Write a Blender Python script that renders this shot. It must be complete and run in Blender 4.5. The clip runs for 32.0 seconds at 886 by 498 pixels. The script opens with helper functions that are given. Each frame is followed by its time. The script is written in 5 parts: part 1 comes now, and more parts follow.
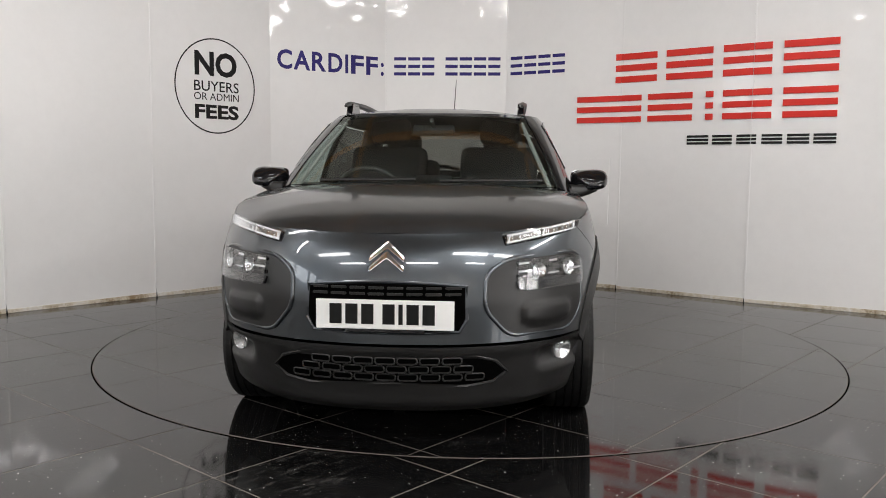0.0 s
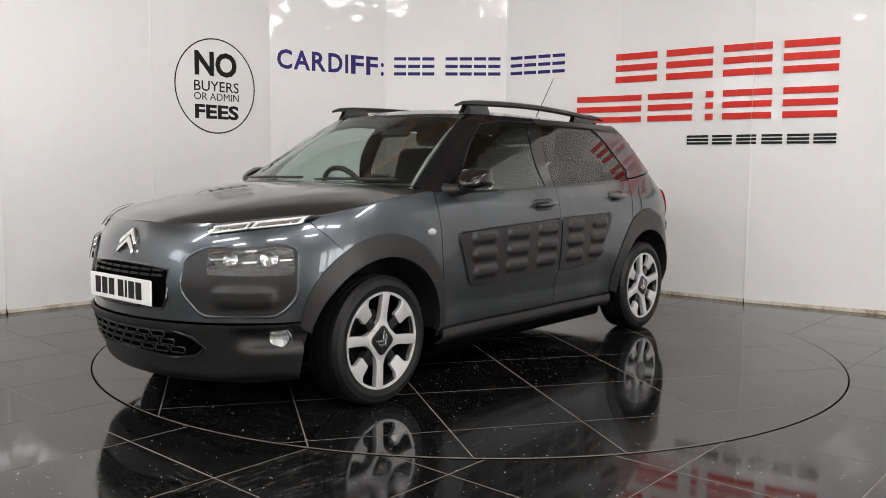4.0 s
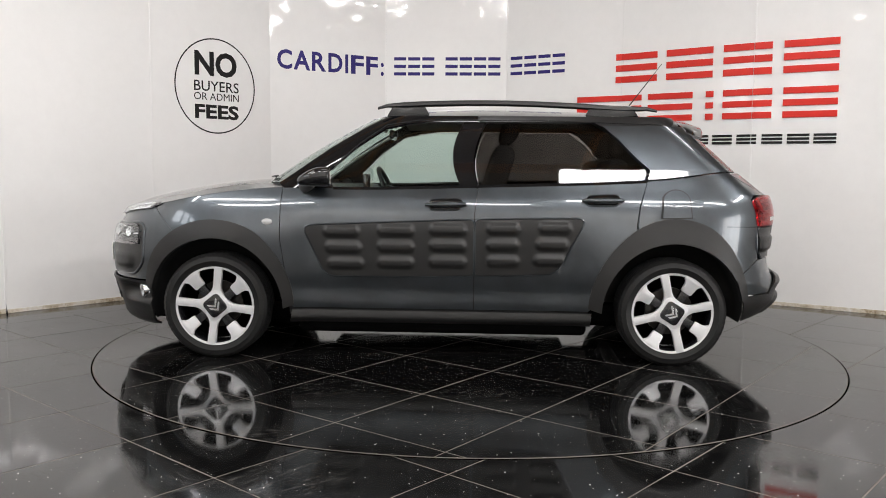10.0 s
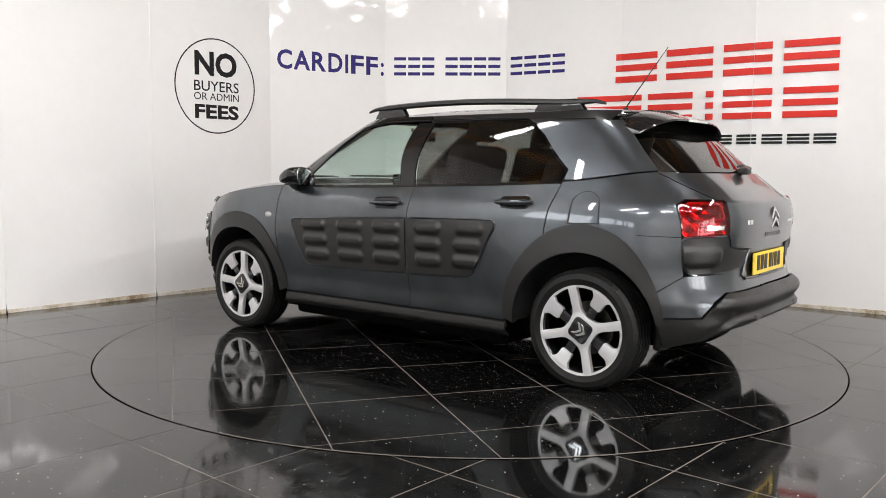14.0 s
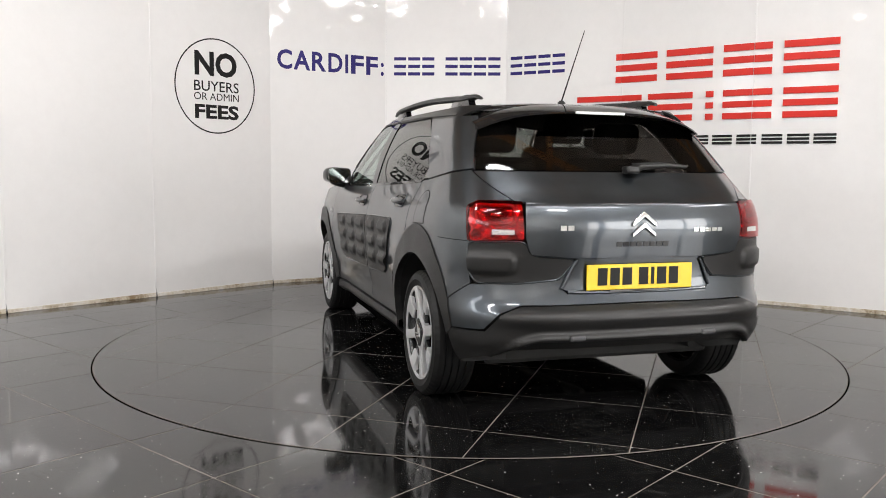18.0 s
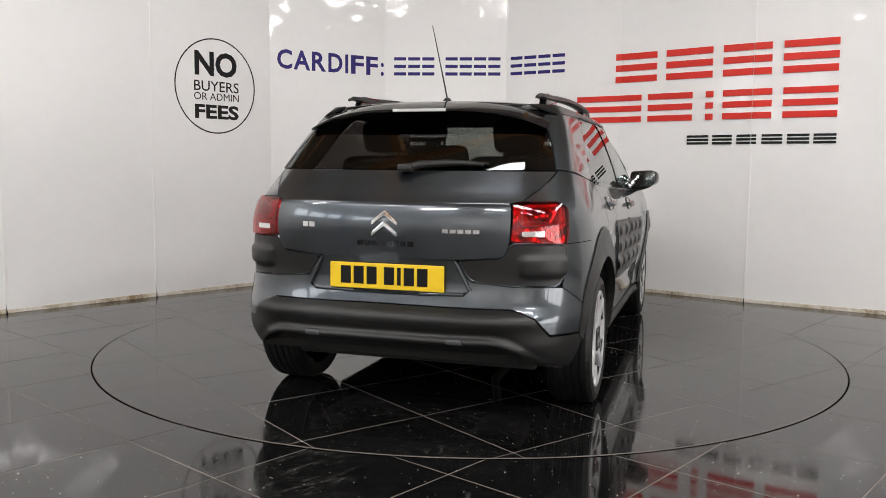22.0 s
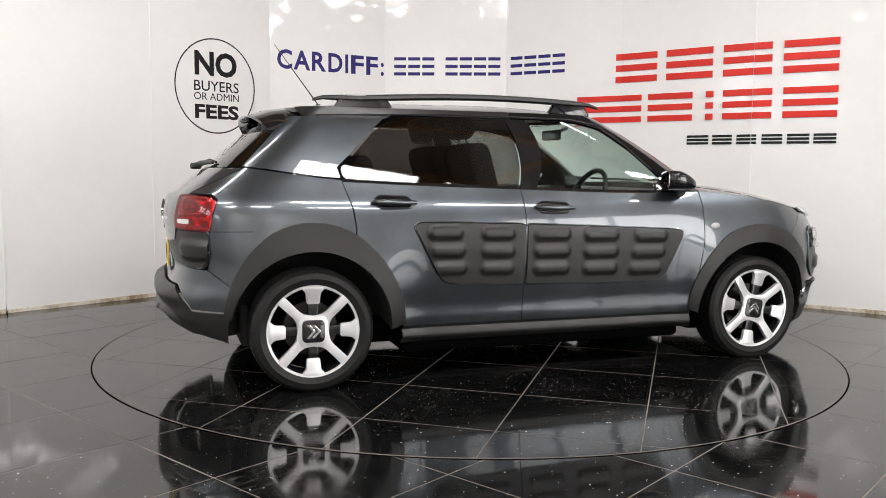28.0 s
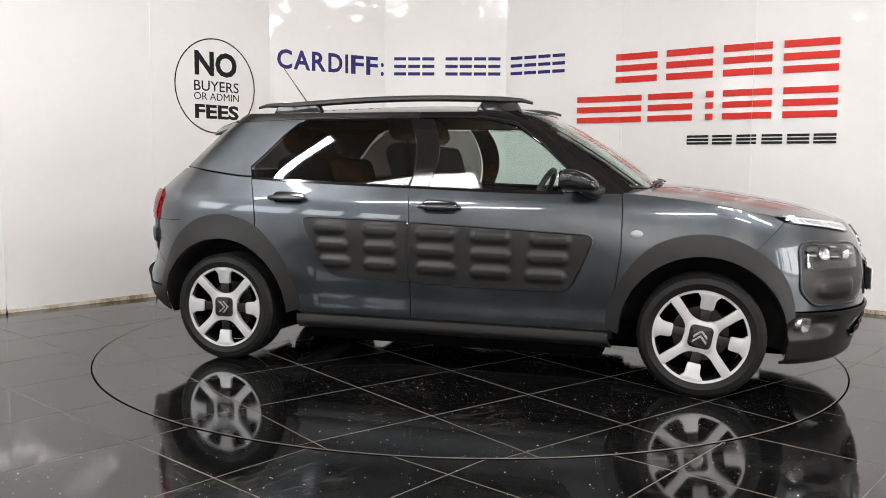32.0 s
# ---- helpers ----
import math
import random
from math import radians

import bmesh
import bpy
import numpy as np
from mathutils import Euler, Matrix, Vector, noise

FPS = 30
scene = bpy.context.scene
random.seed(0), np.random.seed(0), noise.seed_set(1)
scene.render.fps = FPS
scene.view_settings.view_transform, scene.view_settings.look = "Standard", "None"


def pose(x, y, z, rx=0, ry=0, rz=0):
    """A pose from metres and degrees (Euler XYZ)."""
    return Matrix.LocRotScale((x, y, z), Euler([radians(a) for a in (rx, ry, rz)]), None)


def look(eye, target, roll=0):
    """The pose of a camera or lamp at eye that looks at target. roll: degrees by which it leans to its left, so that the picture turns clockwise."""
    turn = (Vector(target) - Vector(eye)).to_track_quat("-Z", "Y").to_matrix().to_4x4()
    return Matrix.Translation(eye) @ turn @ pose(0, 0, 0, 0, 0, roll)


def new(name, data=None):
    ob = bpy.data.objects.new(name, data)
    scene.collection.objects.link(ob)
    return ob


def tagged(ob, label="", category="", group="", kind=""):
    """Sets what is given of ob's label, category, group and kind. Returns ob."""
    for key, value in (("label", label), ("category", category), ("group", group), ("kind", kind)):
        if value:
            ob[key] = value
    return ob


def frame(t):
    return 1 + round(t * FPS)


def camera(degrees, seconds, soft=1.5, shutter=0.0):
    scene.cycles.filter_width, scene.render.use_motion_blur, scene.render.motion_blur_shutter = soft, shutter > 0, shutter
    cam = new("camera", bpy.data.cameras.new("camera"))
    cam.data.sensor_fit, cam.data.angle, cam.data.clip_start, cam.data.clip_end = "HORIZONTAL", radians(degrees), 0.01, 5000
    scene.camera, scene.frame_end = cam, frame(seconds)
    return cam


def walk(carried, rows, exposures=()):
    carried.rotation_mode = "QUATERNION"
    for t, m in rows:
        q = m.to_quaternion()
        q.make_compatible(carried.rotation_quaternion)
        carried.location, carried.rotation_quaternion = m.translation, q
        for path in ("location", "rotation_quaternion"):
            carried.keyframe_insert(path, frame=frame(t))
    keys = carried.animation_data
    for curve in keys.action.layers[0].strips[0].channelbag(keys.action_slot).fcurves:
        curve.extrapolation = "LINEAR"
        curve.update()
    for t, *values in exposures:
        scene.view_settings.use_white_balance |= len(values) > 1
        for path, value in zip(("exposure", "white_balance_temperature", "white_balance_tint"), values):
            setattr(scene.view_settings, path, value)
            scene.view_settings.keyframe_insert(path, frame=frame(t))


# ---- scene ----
cam = camera(55.912, 32.0, soft=0.95)
EYE = Vector((0.0, -5.32, 1.096))
AIM = EYE + Vector((-0.02761, 0.99513, -0.09463)) * 4
# the camera's own exposure follows how much of the dark car fills its view
EXPOSURES = [(0, -0.36), (2, -0.31), (3, -0.27), (6, -0.15), (10, -0.12), (12, 0.02), (14, 0.05), (17, 0.10), (18, 0.04), (20, -0.19), (22, -0.21), (24, -0.20), (25, 0.03), (28, 0.04), (32, 0.03)]
walk(cam, [(0, look(EYE, AIM, 0.572)), (32, look(EYE, AIM, 0.572))], EXPOSURES)

# ---- light ----
world = bpy.data.worlds.new("world")
scene.world = world
world.use_nodes = True
world.node_tree.nodes["Background"].inputs[0].default_value = (0.9, 0.95, 1.0, 1)
world.node_tree.nodes["Background"].inputs[1].default_value = 0.02


def strip_lamp(x, y, z, length, width, watts, turn=0.0, tip=0.0, tint=(1.0, 0.98, 0.97)):
    """One unseen strip lamp below the ceiling, looking down; some are added fill."""
    data = bpy.data.lights.new("strip_lamp", "AREA")
    data.shape, data.size, data.size_y, data.energy, data.color = "RECTANGLE", length, width, watts, tint
    ob = new("strip_lamp", data)
    ob.matrix_world = pose(x, y, z, 0, 0, turn) @ pose(0, 0, 0, tip)
    return ob


LAMPS = []
for ly, tip, watts in ((-1.5, 14, 30), (-6.9, 10, 80)):
    for lx, share in ((-3.2, 1.05), (0.0, 0.98), (3.2, 0.92)):
        LAMPS.append((lx, ly, 4.6, 1.5, 0.20, watts * share, 0, tip))
# wider lamps standing in for a roof skylight, mostly on the right
for lx, watts in ((-3.6, 56), (2.1, 82), (4.5, 94)):
    LAMPS.append((lx, -5.2, 4.6, 1.9, 0.36, watts, 0, 35))
# added fill, unseen: brightens the south wall that the car mirrors
for lx in (-2.6, 2.6):
    LAMPS.append((lx, -8.6, 4.3, 1.5, 0.24, 240, 0, -34))
# two unseen side lamps added to brighten the white panel wall
LAMPS.append((5.2, -2.0, 4.2, 2.4, 0.16, 92, 90, 42))
LAMPS.append((-4.3, -3.4, 4.2, 2.4, 0.16, 130, 32, 46))
for row in LAMPS:
    strip_lamp(*row)

# ---- materials ----


def material(name):
    m = bpy.data.materials.new(name)
    m.use_nodes = True
    t = m.node_tree
    return m, t, t.nodes["Principled BSDF"]


def node(t, kind, **values):
    n = t.nodes.new(kind)
    for k, v in values.items():
        n.inputs[k.replace("_", " ")].default_value = v
    return n


def noise_tex(t, scale, detail=4.0, rough=0.55, where="Object"):
    c = t.nodes.new("ShaderNodeTexCoord")
    n = node(t, "ShaderNodeTexNoise", Scale=scale, Detail=detail, Roughness=rough)
    t.links.new(c.outputs[where], n.inputs["Vector"])
    return n


def ramp(t, source, stops):
    r = t.nodes.new("ShaderNodeValToRGB")
    el = r.color_ramp.elements
    while len(el) < len(stops):
        el.new(0.5)
    for e, (p, c) in zip(el, stops):
        e.position, e.color = p, (c, c, c, 1) if isinstance(c, (int, float)) else (*c, 1)
    t.links.new(source, r.inputs[0])
    return r


def bump(t, shader, height, strength, distance):
    b = node(t, "ShaderNodeBump", Strength=strength, Distance=distance)
    t.links.new(height, b.inputs["Height"])
    t.links.new(b.outputs[0], shader.inputs["Normal"])
    return b


def simple(name, color, rough, metal=0.0, coat=0.0, grain=0.0, scale=60.0, vary=0.12, relief=0.0, relief_scale=400.0, spec=0.5):
    """A surface whose colour and gloss vary a little, with an optional fine relief."""
    m, t, p = material(name)
    big = noise_tex(t, scale * 0.08, 3)
    fine = noise_tex(t, scale, 5)
    mix = t.nodes.new("ShaderNodeMath")
    mix.operation = "MULTIPLY_ADD"
    t.links.new(fine.outputs[0], mix.inputs[0])
    mix.inputs[1].default_value = 0.5
    t.links.new(big.outputs[0], mix.inputs[2])
    lo = tuple(c * (1 - vary) for c in color)
    hi = tuple(min(c * (1 + vary), 1) for c in color)
    cr = ramp(t, mix.outputs[0], [(0.45, lo), (1.05, hi)])
    t.links.new(cr.outputs[0], p.inputs["Base Color"])
    rr = ramp(t, mix.outputs[0], [(0.45, max(rough - grain, 0.02)), (1.05, min(rough + grain, 1))])
    t.links.new(rr.outputs[0], p.inputs["Roughness"])
    p.inputs["Metallic"].default_value = metal
    p.inputs["Coat Weight"].default_value = coat
    p.inputs["Coat Roughness"].default_value = 0.03
    p.inputs["Specular IOR Level"].default_value = spec
    if relief:
        bump(t, p, noise_tex(t, relief_scale, 2).outputs[0], relief, 0.001)
    return m


def paint_material():
    m, t, p = material("grey_metallic_paint")
    flake = noise_tex(t, 2600, 1)
    cloud = noise_tex(t, 3.0, 4)
    mix = t.nodes.new("ShaderNodeMath")
    mix.operation = "MULTIPLY_ADD"
    t.links.new(flake.outputs[0], mix.inputs[0])
    mix.inputs[1].default_value = 0.4
    t.links.new(cloud.outputs[0], mix.inputs[2])
    cr = ramp(t, mix.outputs[0], [(0.5, (0.049, 0.056, 0.063)), (0.95, (0.088, 0.101, 0.113))])
    t.links.new(cr.outputs[0], p.inputs["Base Color"])
    p.inputs["Metallic"].default_value = 0.88
    p.inputs["Roughness"].default_value = 0.30
    p.inputs["Coat Weight"].default_value = 1.0
    p.inputs["Coat Roughness"].default_value = 0.02
    bump(t, p, flake.outputs[0], 0.006, 0.0003)
    return m


def granite_material():
    m, t, p = material("black_polished_granite")
    coord = t.nodes.new("ShaderNodeTexCoord")
    info = t.nodes.new("ShaderNodeObjectInfo")
    shift = t.nodes.new("ShaderNodeVectorMath")
    shift.operation = "MULTIPLY_ADD"
    shift.inputs[1].default_value = (1, 1, 1)
    t.links.new(coord.outputs["Object"], shift.inputs[0])
    comb = t.nodes.new("ShaderNodeCombineXYZ")
    far = t.nodes.new("ShaderNodeMath")
    far.operation = "MULTIPLY"
    far.inputs[1].default_value = 37.0
    t.links.new(info.outputs["Random"], far.inputs[0])
    for i in range(3):
        t.links.new(far.outputs[0], comb.inputs[i])
    t.links.new(comb.outputs[0], shift.inputs[2])

    def local(kind, **v):
        n = node(t, kind, **v)
        t.links.new(shift.outputs[0], n.inputs["Vector"])
        return n
    # sparse bright chips of uneven size
    cells = local("ShaderNodeTexVoronoi", Scale=17.0)
    cells.voronoi_dimensions = "2D"
    split = t.nodes.new("ShaderNodeSeparateColor")
    t.links.new(cells.outputs["Color"], split.inputs[0])
    size = ramp(t, split.outputs[0], [(0.45, 0.0), (0.5, 0.018), (0.9, 0.034), (1.0, 0.055)])
    chip = t.nodes.new("ShaderNodeMath")
    chip.operation = "LESS_THAN"
    t.links.new(cells.outputs["Distance"], chip.inputs[0])
    t.links.new(size.outputs[0], chip.inputs[1])
    # dull smears from washing and tyres
    smear = local("ShaderNodeTexNoise", Scale=2.2, Detail=6.0, Roughness=0.62)
    scratch = local("ShaderNodeTexNoise", Scale=22.0, Detail=5.0, Roughness=0.7)
    long_way = t.nodes.new("ShaderNodeMapping")
    long_way.inputs["Rotation"].default_value = (0, 0, 0.5)
    long_way.inputs["Scale"].default_value = (14.0, 70.0, 14.0)
    t.links.new(shift.outputs[0], long_way.inputs[0])
    streak = node(t, "ShaderNodeTexNoise", Scale=1.0, Detail=3.0, Roughness=0.6)
    t.links.new(long_way.outputs[0], streak.inputs["Vector"])
    patch = local("ShaderNodeTexNoise", Scale=1.7, Detail=2.0, Roughness=0.5)
    scuff = t.nodes.new("ShaderNodeMath")
    scuff.operation = "MULTIPLY"
    t.links.new(ramp(t, streak.outputs[0], [(0.54, 0.0), (0.66, 1.0)]).outputs[0], scuff.inputs[0])
    t.links.new(ramp(t, patch.outputs[0], [(0.53, 0.0), (0.64, 1.0)]).outputs[0], scuff.inputs[1])
    base = ramp(t, scratch.outputs[0], [(0.40, (0.0040, 0.0040, 0.0043)), (0.62, (0.0075, 0.0072, 0.007)), (0.76, (0.022, 0.021, 0.020))])
    worn = t.nodes.new("ShaderNodeMix")
    worn.data_type = "RGBA"
    t.links.new(scuff.outputs[0], worn.inputs[0])
    t.links.new(base.outputs[0], worn.inputs[6])
    worn.inputs[7].default_value = (0.055, 0.053, 0.050, 1)
    mix = t.nodes.new("ShaderNodeMix")
    mix.data_type = "RGBA"
    t.links.new(chip.outputs[0], mix.inputs[0])
    t.links.new(worn.outputs[2], mix.inputs[6])
    mix.inputs[7].default_value = (0.85, 0.84, 0.80, 1)
    t.links.new(mix.outputs[2], p.inputs["Base Color"])
    wear = t.nodes.new("ShaderNodeMath")
    wear.operation = "MULTIPLY_ADD"
    t.links.new(scratch.outputs[0], wear.inputs[0])
    wear.inputs[1].default_value = 0.35
    t.links.new(smear.outputs[0], wear.inputs[2])
    rr = ramp(t, wear.outputs[0], [(0.45, 0.035), (0.72, 0.075), (0.95, 0.22)])
    t.links.new(rr.outputs[0], p.inputs["Roughness"])
    p.inputs["IOR"].default_value = 1.52
    bump(t, p, scratch.outputs[0], 0.010, 0.001)
    return m


def panel_material():
    m, t, p = material("white_gloss_panel")
    coord = t.nodes.new("ShaderNodeTexCoord")
    big = node(t, "ShaderNodeTexNoise", Scale=1.1, Detail=1.0, Roughness=0.5)
    mid = node(t, "ShaderNodeTexNoise", Scale=4.5, Detail=1.0, Roughness=0.5)
    dirt = node(t, "ShaderNodeTexNoise", Scale=9.0, Detail=8.0, Roughness=0.75)
    for n in (big, mid, dirt):
        t.links.new(coord.outputs["Object"], n.inputs["Vector"])
    cr = ramp(t, dirt.outputs[0], [(0.25, (0.762, 0.755, 0.748)), (0.6, (0.787, 0.78, 0.773))])
    t.links.new(cr.outputs[0], p.inputs["Base Color"])
    p.inputs["Roughness"].default_value = 0.03
    p.inputs["Specular IOR Level"].default_value = 0.28
    add = t.nodes.new("ShaderNodeMath")
    add.operation = "MULTIPLY_ADD"
    t.links.new(mid.outputs[0], add.inputs[0])
    add.inputs[1].default_value = 0.25
    t.links.new(big.outputs[0], add.inputs[2])
    bump(t, p, add.outputs[0], 0.52, 0.05)
    return m


def dusty_material():
    """White strip with brown dirt gathered along it in uneven patches."""
    m, t, p = material("dusty_wall_foot")
    patch = noise_tex(t, 3.0, 5, 0.7)
    fine = noise_tex(t, 45.0, 4, 0.7)
    add = t.nodes.new("ShaderNodeMath")
    add.operation = "MULTIPLY_ADD"
    t.links.new(fine.outputs[0], add.inputs[0])
    add.inputs[1].default_value = 0.6
    t.links.new(patch.outputs[0], add.inputs[2])
    cr = ramp(t, add.outputs[0], [(0.62, (0.70, 0.68, 0.64)), (0.80, (0.58, 0.52, 0.42)), (0.98, (0.26, 0.19, 0.11))])
    t.links.new(cr.outputs[0], p.inputs["Base Color"])
    p.inputs["Roughness"].default_value = 0.7
    return m


def glass_material(name, color, rough=0.0):
    m, t, p = material(name)
    p.inputs["Base Color"].default_value = (*color, 1)
    p.inputs["Transmission Weight"].default_value = 1.0
    p.inputs["Roughness"].default_value = rough
    p.inputs["IOR"].default_value = 1.45
    return m


def glow_material(name, color, strength):
    m, t, p = material(name)
    p.inputs["Emission Color"].default_value = (*color, 1)
    p.inputs["Emission Strength"].default_value = strength
    return m


PAINT = paint_material()
GRANITE = granite_material()
PANEL = panel_material()
PLASTIC = simple("black_grained_plastic", (0.012, 0.0117, 0.0115), 0.38, spec=0.45, grain=0.06, relief=0.25, relief_scale=900)
# near-black, no sheen: paints the shade in gaps, grilles and under the car
SHADEBLACK = simple("shade_black", (0.002, 0.002, 0.002), 0.9, spec=0.0)
SATIN = simple("satin_black", (0.010, 0.010, 0.0105), 0.30)
GLOSS = simple("gloss_black", (0.006, 0.006, 0.007), 0.06, coat=0.3, vary=0.05)
DARK = simple("dark_underbody", (0.010, 0.010, 0.010), 0.75)
RUBBER = simple("tyre_rubber", (0.0050, 0.0049, 0.0048), 0.50, grain=0.1, scale=30, relief=0.15, spec=0.3)
ALLOY = simple("machined_alloy", (0.64, 0.64, 0.65), 0.34, metal=0.55, grain=0.01, vary=0.02)
DARKALLOY = simple("black_alloy", (0.006, 0.006, 0.007), 0.22, coat=0.3)
CHROME = simple("chrome", (0.82, 0.83, 0.84), 0.07, metal=1.0, vary=0.03)
STEEL = simple("brake_steel", (0.06, 0.056, 0.053), 0.4, metal=1.0, grain=0.1)
GROUT = simple("beige_grout", (0.15, 0.132, 0.116), 0.8, grain=0.1, vary=0.5, scale=14)
GLASS = glass_material("clear_green_glass", (0.76, 0.86, 0.82))
TINT = glass_material("privacy_glass", (0.22, 0.21, 0.20))
LENS = glass_material("clear_lens", (0.96, 0.97, 0.98))
REDLENS = simple("red_lamp_lens", (0.20, 0.003, 0.005), 0.10, coat=1.0, vary=0.35, scale=25)
SMOKED = simple("smoked_lamp_mirror", (0.05, 0.05, 0.052), 0.10, metal=1.0, vary=0.35, scale=40, relief=0.6, relief_scale=90)
MIRROR = simple("faceted_lamp_mirror", (0.80, 0.80, 0.80), 0.14, metal=1.0, vary=0.1, relief=0.8, relief_scale=140)
REDDARK = simple("dark_red_lamp_lens", (0.07, 0.002, 0.003), 0.10, coat=1.0)
GREYLENS = simple("grey_lamp_lens", (0.42, 0.42, 0.42), 0.12, coat=0.5)
WHITELENS = simple("frosted_white_lens", (0.58, 0.58, 0.58), 0.12, coat=0.8)
FABRIC = simple("dark_seat_fabric", (0.012, 0.012, 0.013), 0.9, grain=0.05, relief=0.4, relief_scale=700)
GREYTRIM = simple("grey_cabin_trim", (0.13, 0.128, 0.122), 0.75, relief=0.2)
COVERGREY = simple("dark_grey_cover", (0.055, 0.055, 0.057), 0.45)
REDGLASS = glass_material("red_lamp_cover", (0.62, 0.014, 0.02))
PLATEWHITE = simple("white_plate", (0.80, 0.80, 0.78), 0.3, vary=0.04)
PLATEYELLOW = simple("yellow_plate", (0.82, 0.56, 0.02), 0.3, vary=0.04)
INK = simple("black_vinyl", (0.008, 0.008, 0.008), 0.4, spec=0.2)
BLUE = simple("dark_blue_vinyl", (0.022, 0.015, 0.14), 0.4, vary=0.15, spec=0.2)
RED = simple("red_sign_paint", (0.62, 0.024, 0.014), 0.4, vary=0.08, spec=0.25)
SKIRT = dusty_material()
SHELL = simple("hall_wall_paint", (0.66, 0.65, 0.63), 0.7, vary=0.2, scale=12)
CEIL = simple("dark_hall_roof", (0.30, 0.26, 0.22), 0.8, vary=0.3, scale=10)
TIMBER = simple("brown_roof_timber", (0.48, 0.25, 0.10), 0.6, vary=0.3, scale=12)
BLUESTEEL = simple("blue_painted_steel", (0.03, 0.06, 0.22), 0.4, vary=0.15)
DAYLIGHT = glow_material("daylight_pane", (0.90, 0.95, 1.0), 7.0)
DOORLIGHT = glow_material("daylit_doorway", (1.0, 0.97, 0.95), 8.0)
WHITEMETAL = simple("white_lamp_housing", (0.70, 0.70, 0.68), 0.4)

# ---- mesh helpers ----


def mesh_of(bm, name, materials):
    me = bpy.data.meshes.new(name)
    bm.to_mesh(me)
    bm.free()
    for m in materials if isinstance(materials, (list, tuple)) else [materials]:
        me.materials.append(m)
    return me


def part(name, bm, mat, parent=None, label="", at=None):
    """Links a bmesh as one object, under a thing or a part where a parent is given."""
    ob = new(name, mesh_of(bm, name, mat))
    if parent is not None:
        ob.parent = parent
    if at is not None:
        ob.matrix_basis = at if isinstance(at, Matrix) else Matrix.Translation(at)
    return tagged(ob, label=label)


def box(size, at=(0, 0, 0), bevel=0.0, bm=None, turn=None, segments=2):
    bm = bm or bmesh.new()
    vs = bmesh.ops.create_cube(bm, size=1.0)["verts"]
    bmesh.ops.scale(bm, vec=size, verts=vs)
    if bevel:
        es = list({e for v in vs for e in v.link_edges})
        r = bmesh.ops.bevel(bm, geom=es, offset=bevel, segments=segments, affect="EDGES", profile=0.5)
        vs = list({v for f in r["faces"] for v in f.verts} | {v for v in vs if v.is_valid})
    if turn is not None:
        bmesh.ops.transform(bm, matrix=turn, verts=vs)
    bmesh.ops.translate(bm, vec=at, verts=vs)
    return bm


def smooth_faces(bm, angle=35):
    for f in bm.faces:
        f.smooth = True
    lim = radians(angle)
    for e in bm.edges:
        e.smooth = len(e.link_faces) == 2 and e.calc_face_angle(0) < lim
    return bm


def lathe(profile, segments=48, axis="Y", bm=None, at=(0, 0, 0), closed=False):
    """Turns a (radius, height) profile round an axis."""
    bm = bm or bmesh.new()
    rings = []
    for i in range(segments):
        a = 2 * math.pi * i / segments
        c, s = math.cos(a), math.sin(a)
        ring = []
        for r, h in profile:
            p = (r * c, h, r * s) if axis == "Y" else (r * c, r * s, h) if axis == "Z" else (h, r * c, r * s)
            ring.append(bm.verts.new((p[0] + at[0], p[1] + at[1], p[2] + at[2])))
        rings.append(ring)
    n = len(profile)
    for i in range(segments):
        a, b = rings[i], rings[(i + 1) % segments]
        for j in range(n if closed else n - 1):
            k = (j + 1) % n
            bm.faces.new((a[j], a[k], b[k], b[j]))
    bmesh.ops.remove_doubles(bm, verts=bm.verts, dist=1e-6)
    bmesh.ops.recalc_face_normals(bm, faces=bm.faces)
    return bm


def prism(points, depth, bm=None, matrix=None, bevel=0.0):
    """A flat outline in x, y pushed out along z, from 0 to depth."""
    bm = bm or bmesh.new()
    low = [bm.verts.new((x, y, 0)) for x, y in points]
    high = [bm.verts.new((x, y, depth)) for x, y in points]
    n = len(points)
    fs = [bm.faces.new(high), bm.faces.new(low[::-1])]
    for i in range(n):
        fs.append(bm.faces.new((low[i], low[(i + 1) % n], high[(i + 1) % n], high[i])))
    vs = low + high
    bmesh.ops.recalc_face_normals(bm, faces=fs)
    if bevel:
        top = [e for e in fs[0].edges]
        r = bmesh.ops.bevel(bm, geom=top, offset=bevel, segments=2, affect="EDGES", profile=0.6)
        vs = list({v for f in r["faces"] for v in f.verts} | {v for v in vs if v.is_valid})
    if matrix is not None:
        bmesh.ops.transform(bm, matrix=matrix, verts=vs)
    return bm


def islands(bm):
    """Splits a mesh into its separate pieces."""
    left = set(bm.verts)
    out = []
    while left:
        todo = [left.pop()]
        piece = []
        while todo:
            v = todo.pop()
            piece.append(v)
            for e in v.link_edges:
                w = e.other_vert(v)
                if w in left:
                    left.remove(w)
                    todo.append(w)
        keep = set(piece)
        new_bm = bmesh.new()
        made = {v: new_bm.verts.new(v.co) for v in piece}
        for f in bm.faces:
            if f.verts[0] in keep:
                new_bm.faces.new([made[v] for v in f.verts])
        out.append(new_bm)
    bm.free()
    return out


